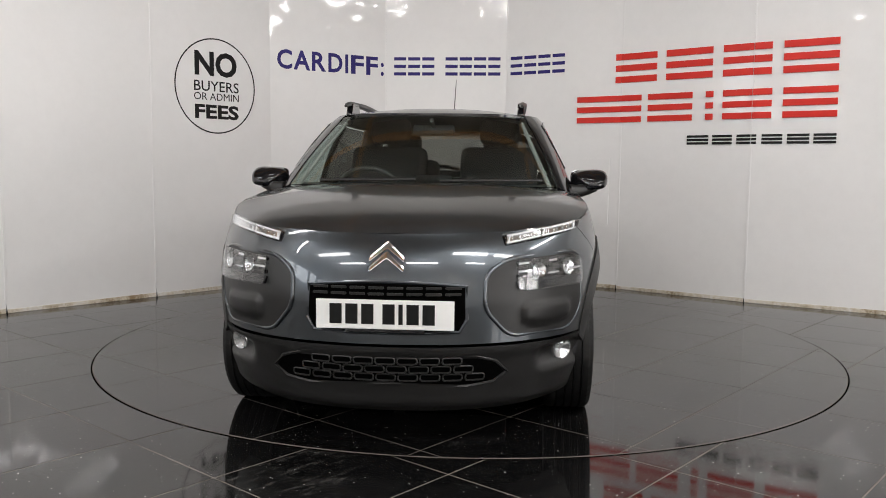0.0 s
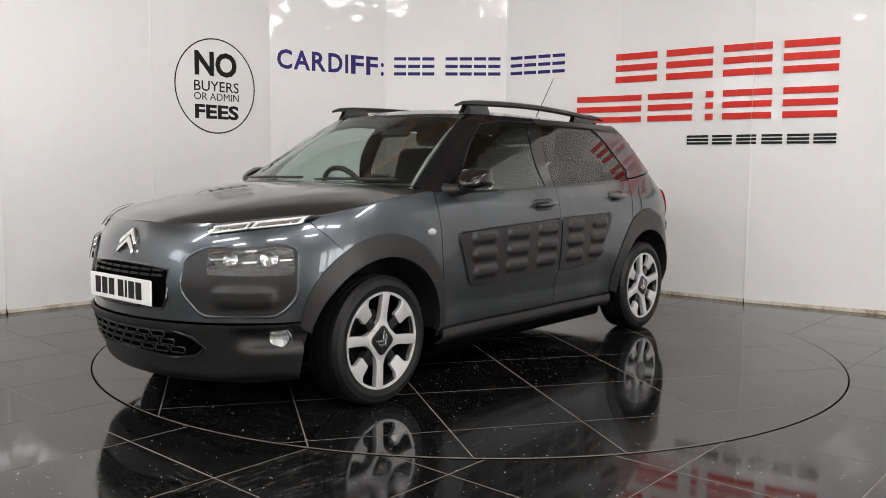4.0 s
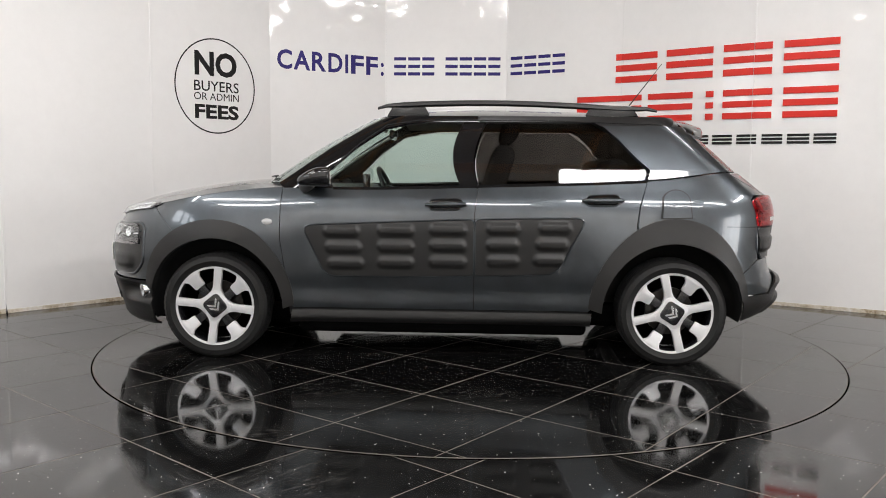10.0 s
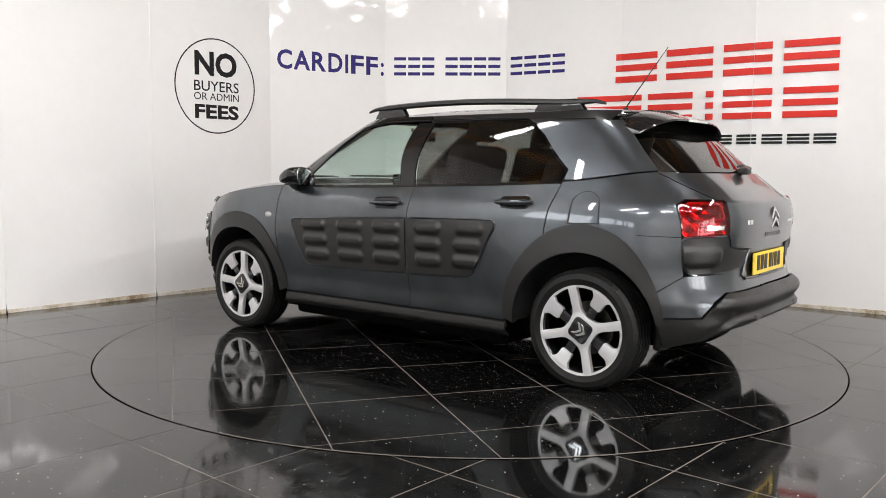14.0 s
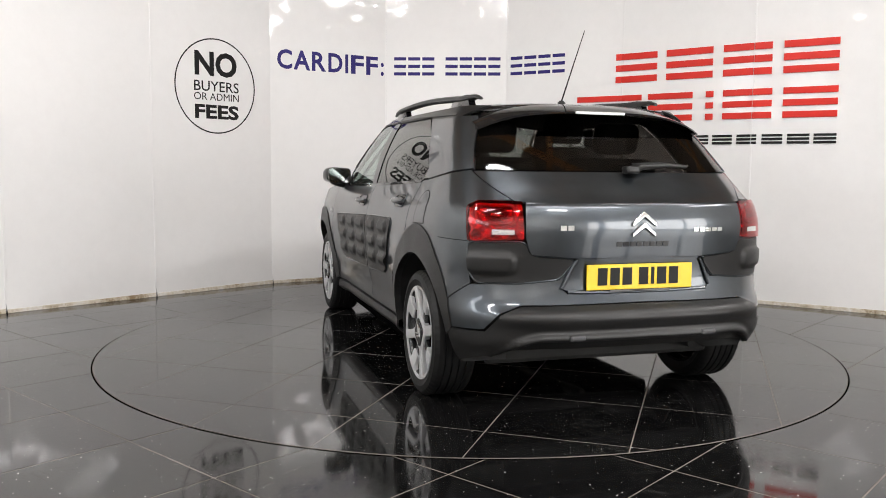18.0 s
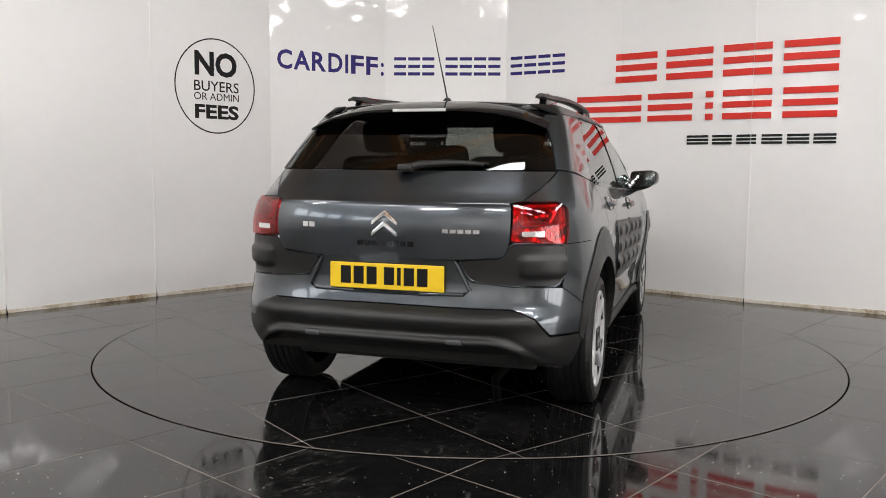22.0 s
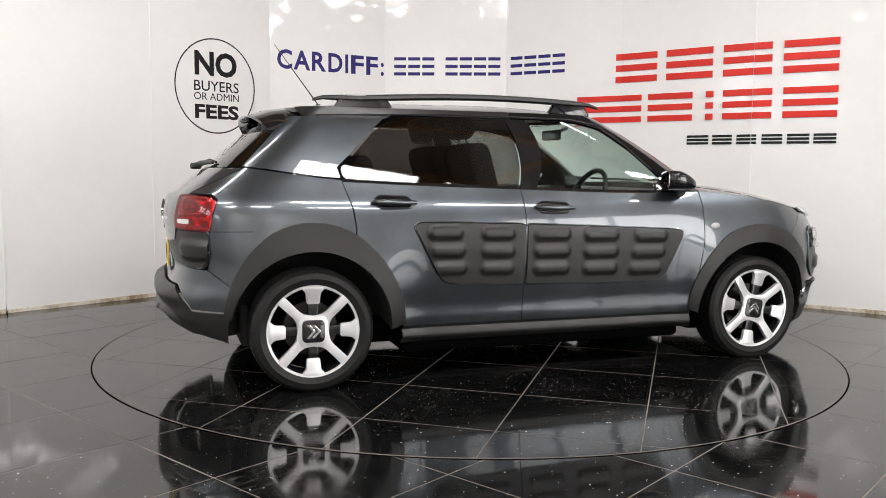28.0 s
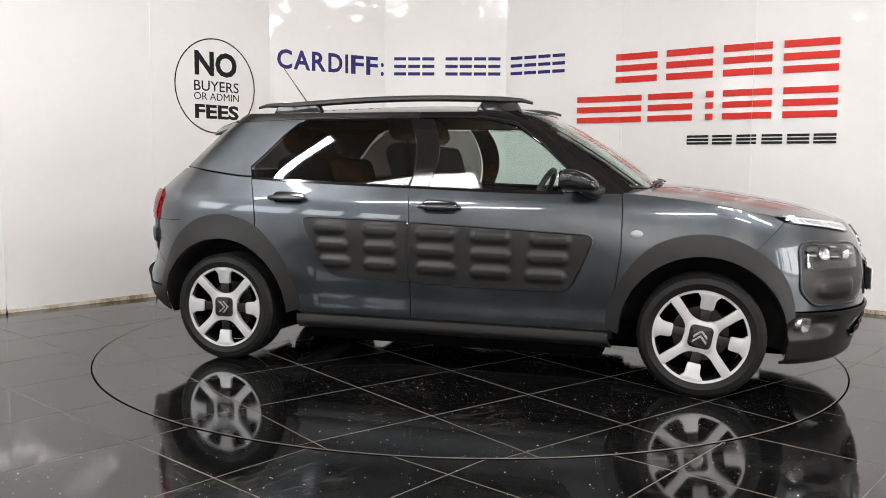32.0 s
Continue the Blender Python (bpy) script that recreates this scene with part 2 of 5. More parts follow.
def tube(path, radius, bm=None, segments=10, closed=False, taper=None):
    """A round bar along a path of points."""
    bm = bm or bmesh.new()
    pts = [Vector(p) for p in path]
    n = len(pts)
    rings = []
    for i, p in enumerate(pts):
        if closed:
            d = pts[(i + 1) % n] - pts[i - 1]
        else:
            d = pts[min(i + 1, n - 1)] - pts[max(i - 1, 0)]
        q = d.to_track_quat("Z", "Y")
        r = radius * (1 if taper is None else 1 + (taper - 1) * i / (n - 1))
        rings.append([bm.verts.new(p + q @ Vector((r * math.cos(2 * math.pi * k / segments), r * math.sin(2 * math.pi * k / segments), 0))) for k in range(segments)])
    for i in range(n if closed else n - 1):
        a, b = rings[i], rings[(i + 1) % n]
        for k in range(segments):
            bm.faces.new((a[k], a[(k + 1) % segments], b[(k + 1) % segments], b[k]))
    if not closed:
        bm.faces.new(rings[0][::-1])
        bm.faces.new(rings[-1])
    bmesh.ops.recalc_face_normals(bm, faces=bm.faces)
    return smooth_faces(bm, 50)


def outline_round(points, radius, steps=4):
    """The same outline with its corners rounded."""
    out = []
    n = len(points)
    for i in range(n):
        p, a, b = Vector(points[i]), Vector(points[i - 1]), Vector(points[(i + 1) % n])
        da, db = (a - p), (b - p)
        r = min(radius, da.length * 0.45, db.length * 0.45)
        s, e = p + da.normalized() * r, p + db.normalized() * r
        for k in range(steps + 1):
            w = k / steps
            q = s * (1 - w) ** 2 + p * 2 * w * (1 - w) + e * w * w
            out.append((q.x, q.y))
    return out


def rounded_rect(w, h, r, steps=5):
    return outline_round([(-w / 2, -h / 2), (w / 2, -h / 2), (w / 2, h / 2), (-w / 2, h / 2)], r, steps)


def letters(text, height, depth, bm=None, matrix=None, width=None, bold=0.0):
    """Raised lettering in the built-in font, its lower left corner at the origin, in x, y."""
    cu = bpy.data.curves.new("lettering", "FONT")
    cu.body, cu.extrude, cu.resolution_u, cu.offset = text, depth / 2, 3, bold
    ob = bpy.data.objects.new("lettering", cu)
    scene.collection.objects.link(ob)
    bpy.context.view_layer.update()
    me = bpy.data.meshes.new_from_object(ob.evaluated_get(bpy.context.evaluated_depsgraph_get()))
    bm = bm or bmesh.new()
    old = set(bm.verts)
    bm.from_mesh(me)
    bmesh.ops.remove_doubles(bm, verts=[v for v in bm.verts if v not in old], dist=1e-5)
    vs = [v for v in bm.verts if v not in old]
    x0, x1 = min(v.co.x for v in vs), max(v.co.x for v in vs)
    y0, y1 = min(v.co.y for v in vs), max(v.co.y for v in vs)
    sx = sy = height / (y1 - y0)
    if width:
        sx = width / (x1 - x0)
    for v in vs:
        v.co = Vector(((v.co.x - x0) * sx, (v.co.y - y0) * sy, v.co.z + depth / 2))
    if matrix is not None:
        bmesh.ops.transform(bm, matrix=matrix, verts=vs)
    bpy.data.objects.remove(ob)
    bpy.data.curves.remove(cu)
    bpy.data.meshes.remove(me)
    return bm


# ---- hall: curved white panel wall, floor, roof ----
SEAMS = [Vector(p) for p in ((-4.95, -1.13), (-4.19, -0.19), (-3.407, 0.717), (-2.622, 1.626), (-1.836, 2.521), (-0.828, 3.172), (0.382, 3.114), (1.412, 2.498), (2.366, 1.776), (3.39, 1.15), (4.35, 0.43), (5.25, -0.36))]
WALL_H = 2.8


def wall_matrix(i, s, z, out=0.0):
    """A place on wall panel i, s metres along it and z up; x runs along the wall, y up, z out into the room."""
    a, b = SEAMS[i], SEAMS[i + 1]
    d = (b - a).normalized()
    nrm = Vector((d.y, -d.x))
    p = a + d * s + nrm * out
    return Matrix(((d.x, 0, nrm.x, p.x), (d.y, 0, nrm.y, p.y), (0, 1, 0, z), (0, 0, 0, 1)))


def build_wall():
    bm = bmesh.new()
    for i in range(len(SEAMS) - 1):
        ln = (SEAMS[i + 1] - SEAMS[i]).length
        prism([(0, 0), (ln, 0), (ln, WALL_H), (0, WALL_H)], 0.08, bm, wall_matrix(i, 0, 0.0, -0.092))
    wall = part("wall_north", bm, SHELL)
    tagged(wall, "curved wall of tall white gloss panels with vertical joints", "wall", kind="structure")
    for i in range(len(SEAMS) - 1):
        ln = (SEAMS[i + 1] - SEAMS[i]).length
        part("panel", prism([(0.0025, 0.012), (ln - 0.0025, 0.012), (ln - 0.0025, WALL_H), (0.0025, WALL_H)], 0.01, None, wall_matrix(i, 0, 0, -0.01), 0.0015), PANEL, wall)
        part("seam_gap", prism([(-0.004, 0.0), (0.004, 0.0), (0.001, 0.038), (-0.001, 0.038)], 0.002, None, wall_matrix(i, 0, 0, 0.0062)), SHADEBLACK, wall)
        bm = prism([(-0.009, 0.066), (0.009, 0.066), (0.009, WALL_H), (-0.009, WALL_H)], 0.004, None, wall_matrix(i, 0, 0, -0.001), 0.0015)
        part("joint_strip", bm, PANEL, wall)
    part("hatch_panel", prism(outline_round([(0.0, 0.0), (0.30, 0.0), (0.30, 0.62), (0.0, 0.62)], 0.004, 2), 0.006, None, wall_matrix(6, 0.80, 0.60, 0.0), 0.002), PANEL, wall)
    bm = bmesh.new()
    for i in range(len(SEAMS) - 1):
        ln = (SEAMS[i + 1] - SEAMS[i]).length
        prism([(0.006, 0), (ln - 0.006, 0), (ln - 0.006, 0.034), (0.006, 0.028)], 0.006, bm, wall_matrix(i, 0, 0, 0.0), 0.002)
    tagged(part("baseboard", bm, SKIRT), "dusty beige sealing strip along the wall foot", "trim", kind="structure")


TILE = 0.59
GRID = 50.5
DISC = 2.227


def clip(poly, test):
    """Cuts an outline by a half-plane (nx, ny, d): keeps nx x + ny y <= d."""
    nx, ny, d = test
    out = []
    for i, p in enumerate(poly):
        q = poly[(i + 1) % len(poly)]
        a, b = nx * p[0] + ny * p[1] - d, nx * q[0] + ny * q[1] - d
        if a <= 0:
            out.append(p)
        if a * b < 0:
            k = a / (a - b)
            out.append((p[0] + (q[0] - p[0]) * k, p[1] + (q[1] - p[1]) * k))
    return out


def slab(poly, depth):
    """A tile with a slim chamfer, its top at z 0."""
    return prism(poly, depth, None, Matrix.Translation((0, 0, -depth)), 0.0015)


def build_floor():
    bm = box((13, 15.5, 0.12), (0, -3.2, -0.0614))
    floor = part("floor", bm, GROUT)
    tagged(floor, "floor of black polished granite tiles laid diagonally with pale grout", "floor", kind="structure")
    c, s = math.cos(radians(GRID)), math.sin(radians(GRID))
    half = TILE / 2 - 0.0024
    me = mesh_of(slab([(-half, -half), (half, -half), (half, half), (-half, half)], 0.012), "tile", GRANITE)
    rng = random.Random(4)
    rest = bmesh.new()
    for i in range(-24, 22):
        for j in range(-24, 22):
            # the joints lie at -0.30 across and 1.88 along, in steps of one tile
            a, b = 1.88 + (j + 0.5) * TILE, -0.30 + (i + 0.5) * TILE
            u = Vector((c, s))
            v = Vector((-s, c))
            p = u * (-a) + v * b
            if abs(p.x) > 5.9 or p.y < -10.2 or p.y > 3.6:
                continue
            if p.length < 2.227 - 0.45:
                continue
            inside = True
            for k in range(len(SEAMS) - 1):
                d = (SEAMS[k + 1] - SEAMS[k]).normalized()
                nrm = Vector((d.y, -d.x))
                if (p - SEAMS[k]).dot(nrm) < -0.36:
                    inside = False
            if not inside:
                continue
            if p.y < -5.6 or abs(p.x) > 5.2:
                prism([(-half, -half), (half, -half), (half, half), (-half, half)], 0.012, rest, pose(p.x, p.y, -0.013, 0, 0, GRID))
                continue
            ob = new("tile", me)
            ob.parent = floor
            ob.matrix_basis = pose(p.x, p.y, -0.0008 + rng.uniform(-0.0002, 0.0002), rng.uniform(-0.05, 0.05), rng.uniform(-0.05, 0.05), GRID + 90 * rng.randrange(4))
    part("tile_field", rest, GRANITE, floor)
    # flat black ring painting the shade of the turntable's gap, a little wider towards the far right
    bm = bmesh.new()
    n = 200
    inner, outer = [], []
    for i in range(n):
        a = 2 * math.pi * i / n
        inner.append(bm.verts.new(((DISC - 0.004) * math.cos(a), (DISC - 0.004) * math.sin(a), 0.0003)))
        outer.append(bm.verts.new((0.0055 + (DISC + 0.0095) * math.cos(a), 0.002 + (DISC + 0.0095) * math.sin(a), 0.0003)))
    for i in range(n):
        k = (i + 1) % n
        bm.faces.new((inner[i], outer[i], outer[k], inner[k]))
    bmesh.ops.solidify(bm, geom=bm.faces[:], thickness=0.0012)
    part("gap_shade_ring", bm, SHADEBLACK, floor)
    return floor


def build_turntable():
    table = new("turntable")
    tagged(table, "round car turntable set into the floor, tiled in black granite", "turntable")
    n = 160
    ring = [(DISC * math.cos(2 * math.pi * i / n), DISC * math.sin(2 * math.pi * i / n)) for i in range(n)]
    part("deck", prism(ring, 0.012, None, Matrix.Translation((0, 0, -0.0096))), GROUT, table)
    rim = lathe([(DISC - 0.0025, 0.0032), (DISC - 0.0002, 0.0032), (DISC, 0.0028), (DISC, -0.0005), (DISC - 0.0025, -0.0005)], 200, "Z", closed=True)
    part("edge_ring", smooth_faces(rim, 30), GROUT, table, "dusty metal edge of the round plate")
    half = TILE_T / 2 - 0.0024
    me = mesh_of(slab([(-half, -half), (half, -half), (half, half), (-half, half)], 0.010), "tile", GRANITE)
    rng = random.Random(9)
    c, s = math.cos(radians(55)), math.sin(radians(55))
    planes = [(math.cos(2 * math.pi * (i + 0.5) / n), math.sin(2 * math.pi * (i + 0.5) / n), DISC * math.cos(math.pi / n) - 0.003) for i in range(n)]
    for i in range(-5, 5):
        for j in range(-5, 5):
            a, b = (i + 0.5) * TILE_T, (j + 0.5) * TILE_T + 0.005
            corners = [(a + p * half, b + q * half) for p, q in ((-1, -1), (1, -1), (1, 1), (-1, 1))]
            r = [math.hypot(*k) for k in corners]
            if min(r) > DISC + 0.4:
                continue
            tilt = (0.0030 + rng.uniform(-0.0001, 0.0001), rng.uniform(-0.03, 0.03), rng.uniform(-0.03, 0.03))
            if max(r) < DISC - 0.01:
                ob = new("tile", me)
                ob.matrix_basis = pose(a * c - b * s, a * s + b * c, *tilt, 55)
                ob.parent = table
                continue
            poly = [(x * c - y * s, x * s + y * c) for x, y in corners]
            for pl in planes:
                poly = clip(poly, pl)
                if len(poly) < 3:
                    break
            if len(poly) < 3:
                continue
            area = sum(poly[k - 1][0] * q[1] - q[0] * poly[k - 1][1] for k, q in enumerate(poly)) / 2
            if area < 0.0002:
                continue
            part("tile", prism(poly, 0.010, None, Matrix.Translation((0, 0, -0.0072))), GRANITE, table)
    return table


TILE_T = 0.60


def build_hall():
    """The rest of the hall, behind and above the camera."""
    for name, size, at in (("wall_south", (13, 0.2, 5.4), (0, -10.9, 2.62)), ("wall_east", (0.2, 15.3, 5.4), (6.5, -3.2, 2.62)), ("wall_west", (0.2, 15.3, 5.4), (-6.5, -3.2, 2.62)), ("wall_far", (13, 0.2, 5.4), (0, 4.5, 2.62))):
        tagged(part(name, box(size, at), SHELL), "plain grey wall of the hall", "wall", kind="structure")
    tagged(part("ceiling", box((13.2, 15.8, 0.15), (0, -3.2, 5.4)), CEIL), "dark roof of the hall", "ceiling", kind="structure")
    for y in (-9.5, -7.0, -5.4, -3.2, -0.8, 1.6):
        beam = part("roof_beam", box((12.8, 0.12, 0.3), (0, y, 5.0), 0.01), TIMBER)
        tagged(beam, "brown timber roof beam", "beam", "roof beams")
    for x in (-4.4, -1.5, 1.5, 4.4):
        beam = part("purlin", box((0.1, 14.8, 0.14), (x, -3.2, 4.75), 0.008), TIMBER)
        tagged(beam, "brown timber purlin under the roof", "beam", "purlins")
    for x in (-5.2, 5.2):
        post = part("steel_post", box((0.16, 0.16, 5.3), (x, -6.5, 2.64), 0.01), BLUESTEEL)
        tagged(post, "blue painted steel post", "post", "steel posts")
    # housings for every lamp, the added fill lamps too
    for lx, ly, lz, ln, wd, watts, turn, tip in LAMPS:
        lamp = new("strip_light")
        lamp.matrix_basis = pose(lx, ly, lz, 0, 0, turn) @ pose(0, 0, 0, tip)
        tagged(lamp, "long white unseen strip light hung below the roof, some added as fill", "lamp", "strip lights")
        part("housing", box((ln + 0.06, wd + 0.06, 0.05), (0, 0, 0.03), 0.006), WHITEMETAL, lamp)
        for k in (-0.4, 0.4):
            back = pose(0, 0, 0, -tip)
            part("hanger", tube([(k * ln, 0, 0.04), tuple(back @ Vector((k * ln, 0, 5.33 - lz)))], 0.006), STEEL, lamp)


def build_clerestory():
    """High daylight windows in the hall's other walls."""
    for n, (x, y, turn, count) in enumerate(((-6.39, -6.6, -90, 4),)):
        win = new("window_%d" % (n + 1))
        win.matrix_basis = pose(x, y, 2.5, 0, 0, turn)
        tagged(win, "row of high daylight windows in the hall wall", "window", kind="structure")
        for k in range(count):
            cx = (k - (count - 1) / 2) * 1.5
            part("pane", box((1.22, 0.02, 0.95), (cx, 0, 0.5), 0.004), DAYLIGHT, win)
            bm = bmesh.new()
            for a in (-1, 1):
                box((0.06, 0.05, 1.08), (cx + a * 0.645, 0, 0.5), 0.004, bm)
                box((1.23, 0.05, 0.06), (cx, 0, 0.5 + a * 0.51), 0.004, bm)
            part("window_frame", bm, WHITEMETAL, win)


def build_doorway():
    """Glazed doors with daylight behind, in the east wall."""
    door = new("door_1")
    door.matrix_basis = pose(6.39, -6.4, 0, 0, 0, 90)
    tagged(door, "glazed entrance doors with bright daylight behind", "door", kind="structure")
    for k in (-1.74, -0.58, 0.58, 1.74):
        part("pane", box((1.02, 0.02, 2.2), (k, 0, 1.25), 0.004), DOORLIGHT, door)
        bm = bmesh.new()
        for a in (-1, 1):
            box((0.06, 0.05, 2.36), (k + a * 0.545, 0, 1.25), 0.004, bm)
            box((1.03, 0.05, 0.07), (k, 0, 1.25 + a * 1.14), 0.004, bm)
        part("door_frame", bm, WHITEMETAL, door)


def bars(mat, rows, parent):
    for i, s0, s1, z0, z1, depth in rows:
        part("bar", prism([(0, 0), (s1 - s0, 0), (s1 - s0, z1 - z0), (0, z1 - z0)], depth, None, wall_matrix(i, s0, z0, 0.0005), 0.0015), mat, parent)


def build_signs():
    # round notice on panel 3
    notice = new("round_notice")
    tagged(notice, "round white notice with black ring and black lettering on wall", "sign")
    cs, cz, r = 0.607, 1.807, 0.402
    n = 96
    bm = bmesh.new()
    lathe([(r - 0.011, 0.0), (r - 0.011, 0.0012), (r, 0.0012), (r, 0.0)], n, "Z", bm)
    bmesh.ops.scale(bm, vec=(1, 1.03, 1), verts=bm.verts)
    bmesh.ops.transform(bm, matrix=wall_matrix(3, cs, cz, 0.0008), verts=bm.verts)
    part("ring", bm, INK, notice)
    for text, s0, s1, z0, z1 in (("NO", 0.398, 0.820, 1.890, 2.105), ("BUYERS", 0.390, 0.838, 1.760, 1.850), ("OR ADMIN", 0.388, 0.838, 1.682, 1.746), ("FEES", 0.395, 0.835, 1.520, 1.645)):
        heavy = {"NO": 0.035, "FEES": 0.035, "BUYERS": 0.006}.get(text, 0.0)
        bm = letters(text, z1 - z0, 0.001, None, wall_matrix(3, s0, z0, 0.0008), s1 - s0, heavy)
        for piece in islands(bm):
            part("letter", piece, INK, notice)
    # town name and plain bars of the number
    town = new("wall_lettering")
    tagged(town, "dark blue vinyl lettering across the white wall", "sign")
    spots = ((4, 0.060, 0.208), (4, 0.222, 0.390), (4, 0.407, 0.553), (4, 0.577, 0.725), (4, 0.755, 0.786), (4, 0.816, 0.955), (4, 0.981, 1.110), (4, 1.144, 1.176))
    for ch, (i, s0, s1) in zip("CARDIFF:", spots):
        h = 0.182 if ch != ":" else 0.13
        for piece in islands(letters(ch, h, 0.001, None, wall_matrix(i, s0, 2.024, 0.0008), s1 - s0, 0.025)):
            part("letter", piece, BLUE, town)
    digits = [(5, 0.083 + k * 0.142, 0.205 + k * 0.142) for k in range(3)] + [(5, 0.600 + k * 0.142, 0.722 + k * 0.142) for k in range(4)] + [(6, 0.042 + k * 0.151, 0.172 + k * 0.151) for k in range(4)]
    for i, s0, s1 in digits:
        bars(BLUE, [(i, s0, s1, 2.032, 2.064, 0.001), (i, s0, s1, 2.106, 2.138, 0.001), (i, s0, s1, 2.180, 2.212, 0.001)], town)
    # company sign: plain bars in its colours
    sign = new("company_sign")
    tagged(sign, "raised red and black bars of a company sign on white wall", "sign")
    return sign


def build_company(sign):
    """Plain bars, three to a character, over panels 7 and 8."""
    def three(i, s0, s1, z0, z1, mat, thick, depth=0.012):
        for z in (z0, (z0 + z1 - thick) / 2, z1 - thick):
            part("bar", prism([(0, 0), (s1 - s0, 0), (s1 - s0, thick), (0, thick)], depth, None, wall_matrix(i, s0, z, 0.0005), 0.0015), mat, sign)
    top, mid, low = (1.905, 2.165), (1.545, 1.79), (1.335, 1.415)
    for i, s0, s1 in ((6, 1.141, 1.198), (7, 0.002, 0.340), (7, 0.430, 0.848), (7, 0.940, 1.194), (8, 0.002, 0.142), (8, 0.232, 0.645)):
        three(i, s0, s1, *top, RED, 0.056)
    for i, s0, s1 in ((6, 0.766, 1.198), (7, 0.002, 0.200), (7, 0.266, 0.678), (7, 0.798, 0.863), (7, 0.947, 1.194), (8, 0.002, 0.153), (8, 0.240, 0.650)):
        three(i, s0, s1, *mid, RED, 0.052)
    for i, s0, s1 in ((7, 0.642, 0.832), (7, 0.868, 1.037), (7, 1.077, 1.194), (8, 0.002, 0.043), (8, 0.085, 0.248), (8, 0.284, 0.454), (8, 0.485, 0.653)):
        three(i, s0, s1, *low, INK, 0.02, 0.008)


# ---- car: shells ----
def smooth(*knots):
    """A smooth curve through (s, value) knots, held at both ends."""
    xs = [k[0] for k in knots]
    ys = [k[1] for k in knots]
    n = len(xs)
    d = [(ys[i + 1] - ys[i]) / (xs[i + 1] - xs[i]) for i in range(n - 1)]
    m = [d[0]] + [0 if d[i - 1] * d[i] <= 0 else 2 * d[i - 1] * d[i] / (d[i - 1] + d[i]) for i in range(1, n - 1)] + [d[-1]]

    def at(x):
        if x <= xs[0]:
            return ys[0] + m[0] * (x - xs[0])
        if x >= xs[-1]:
            return ys[-1] + m[-1] * (x - xs[-1])
        i = 0
        while x > xs[i + 1]:
            i += 1
        h = xs[i + 1] - xs[i]
        s = (x - xs[i]) / h
        return (ys[i] * (1 + 2 * s) + h * m[i] * s) * (1 - s) ** 2 + (ys[i + 1] * (3 - 2 * s) + h * m[i + 1] * (s - 1)) * s * s
    return at


def quarter(n, size=160):
    """A unit superellipse quadrant, from the nose (1, 0) to the flank (0, 1), spaced by its length."""
    pts = []
    for i in range(size + 1):
        a = math.pi / 2 * i / size
        pts.append((max(math.cos(a), 0) ** (2 / n), max(math.sin(a), 0) ** (2 / n)))
    run = [0.0]
    for p, q in zip(pts, pts[1:]):
        run.append(run[-1] + math.hypot(p[0] - q[0], p[1] - q[1]))

    def at(s):
        s = min(max(s, 0), 1) * run[-1]
        lo, hi = 0, size
        while hi - lo > 1:
            mid = (lo + hi) // 2
            lo, hi = (mid, hi) if run[mid] <= s else (lo, mid)
        k = (s - run[lo]) / max(run[hi] - run[lo], 1e-9)
        p, q = pts[lo], pts[hi]
        return p[0] + (q[0] - p[0]) * k, p[1] + (q[1] - p[1]) * k
    return at


class Ring:
    """A shell that runs round the car. u: 0 at the middle of the nose, 1 where the flank begins, 2 where it ends, 3 at the middle of the tail; negative on the right side."""

    def __init__(self, width, nose, tail, front, rear, nf, nr, waisted):
        self.width, self.nose, self.tail, self.front, self.rear, self.waisted = width, nose, tail, front, rear, waisted
        self.qf, self.qr = quarter(nf), quarter(nr)

    def __call__(self, u, z):
        side, u = (1, u) if u >= 0 else (-1, -u)
        if u > 3:
            side, u = -side, 6 - u
        w, xf, xr = self.width(z), self.nose(z), self.tail(z)
        c0, c1 = self.front(z), self.rear(z)
        if u < 1:
            c, s = self.qf(u)
            x, k = c0 + (xf - c0) * c, s
        elif u <= 2:
            x, k = c0 + (c1 - c0) * (u - 1), 1
        else:
            c, s = self.qr(3 - u)
            x, k = c1 + (xr - c1) * c, s
        return Vector((x, side * k * (w + self.waisted(x, z)), z))

    def at_x(self, x, z):
        """The u of the left flank at x."""
        lo, hi = 0.0, 3.0
        for _ in range(40):
            mid = (lo + hi) / 2
            lo, hi = (mid, hi) if self(mid, z).x > x else (lo, mid)
        return (lo + hi) / 2

    def at_y(self, y, z, rear=False):
        """The u of the left half of the nose or the tail at y."""
        lo, hi = (3.0, 2.0) if rear else (0.0, 1.0)
        for _ in range(40):
            mid = (lo + hi) / 2
            lo, hi = (mid, hi) if self(mid, z).y < y else (lo, mid)
        return (lo + hi) / 2


flare_front = smooth((0.16, 0.044), (0.30, 0.042), (0.5, 0.034), (0.7, 0.022), (0.85, 0.005), (0.95, 0.0), (1.2, 0.0))
flare_rear = smooth((0.16, 0.044), (0.30, 0.042), (0.5, 0.032), (0.65, 0.016), (0.82, 0.0), (1.2, 0.0))


def body_line(x, z):
    """How far the flank swells over the wheels and draws in towards the ends."""
    k = min(max((abs(x) - 0.70) / 0.32, 0), 1)
    k = k * k * (3 - 2 * k)
    return (flare_front(z) if x > 0 else flare_rear(z)) * k - 0.016 * (x / 2) ** 2


def cabin_line(x, z):
    """The cabin narrows towards the tail."""
    return -0.006 * (x / 2) ** 2 - (0.034 * ((x + 0.3) / 1.4) ** 2 if x < -0.3 else 0.0)


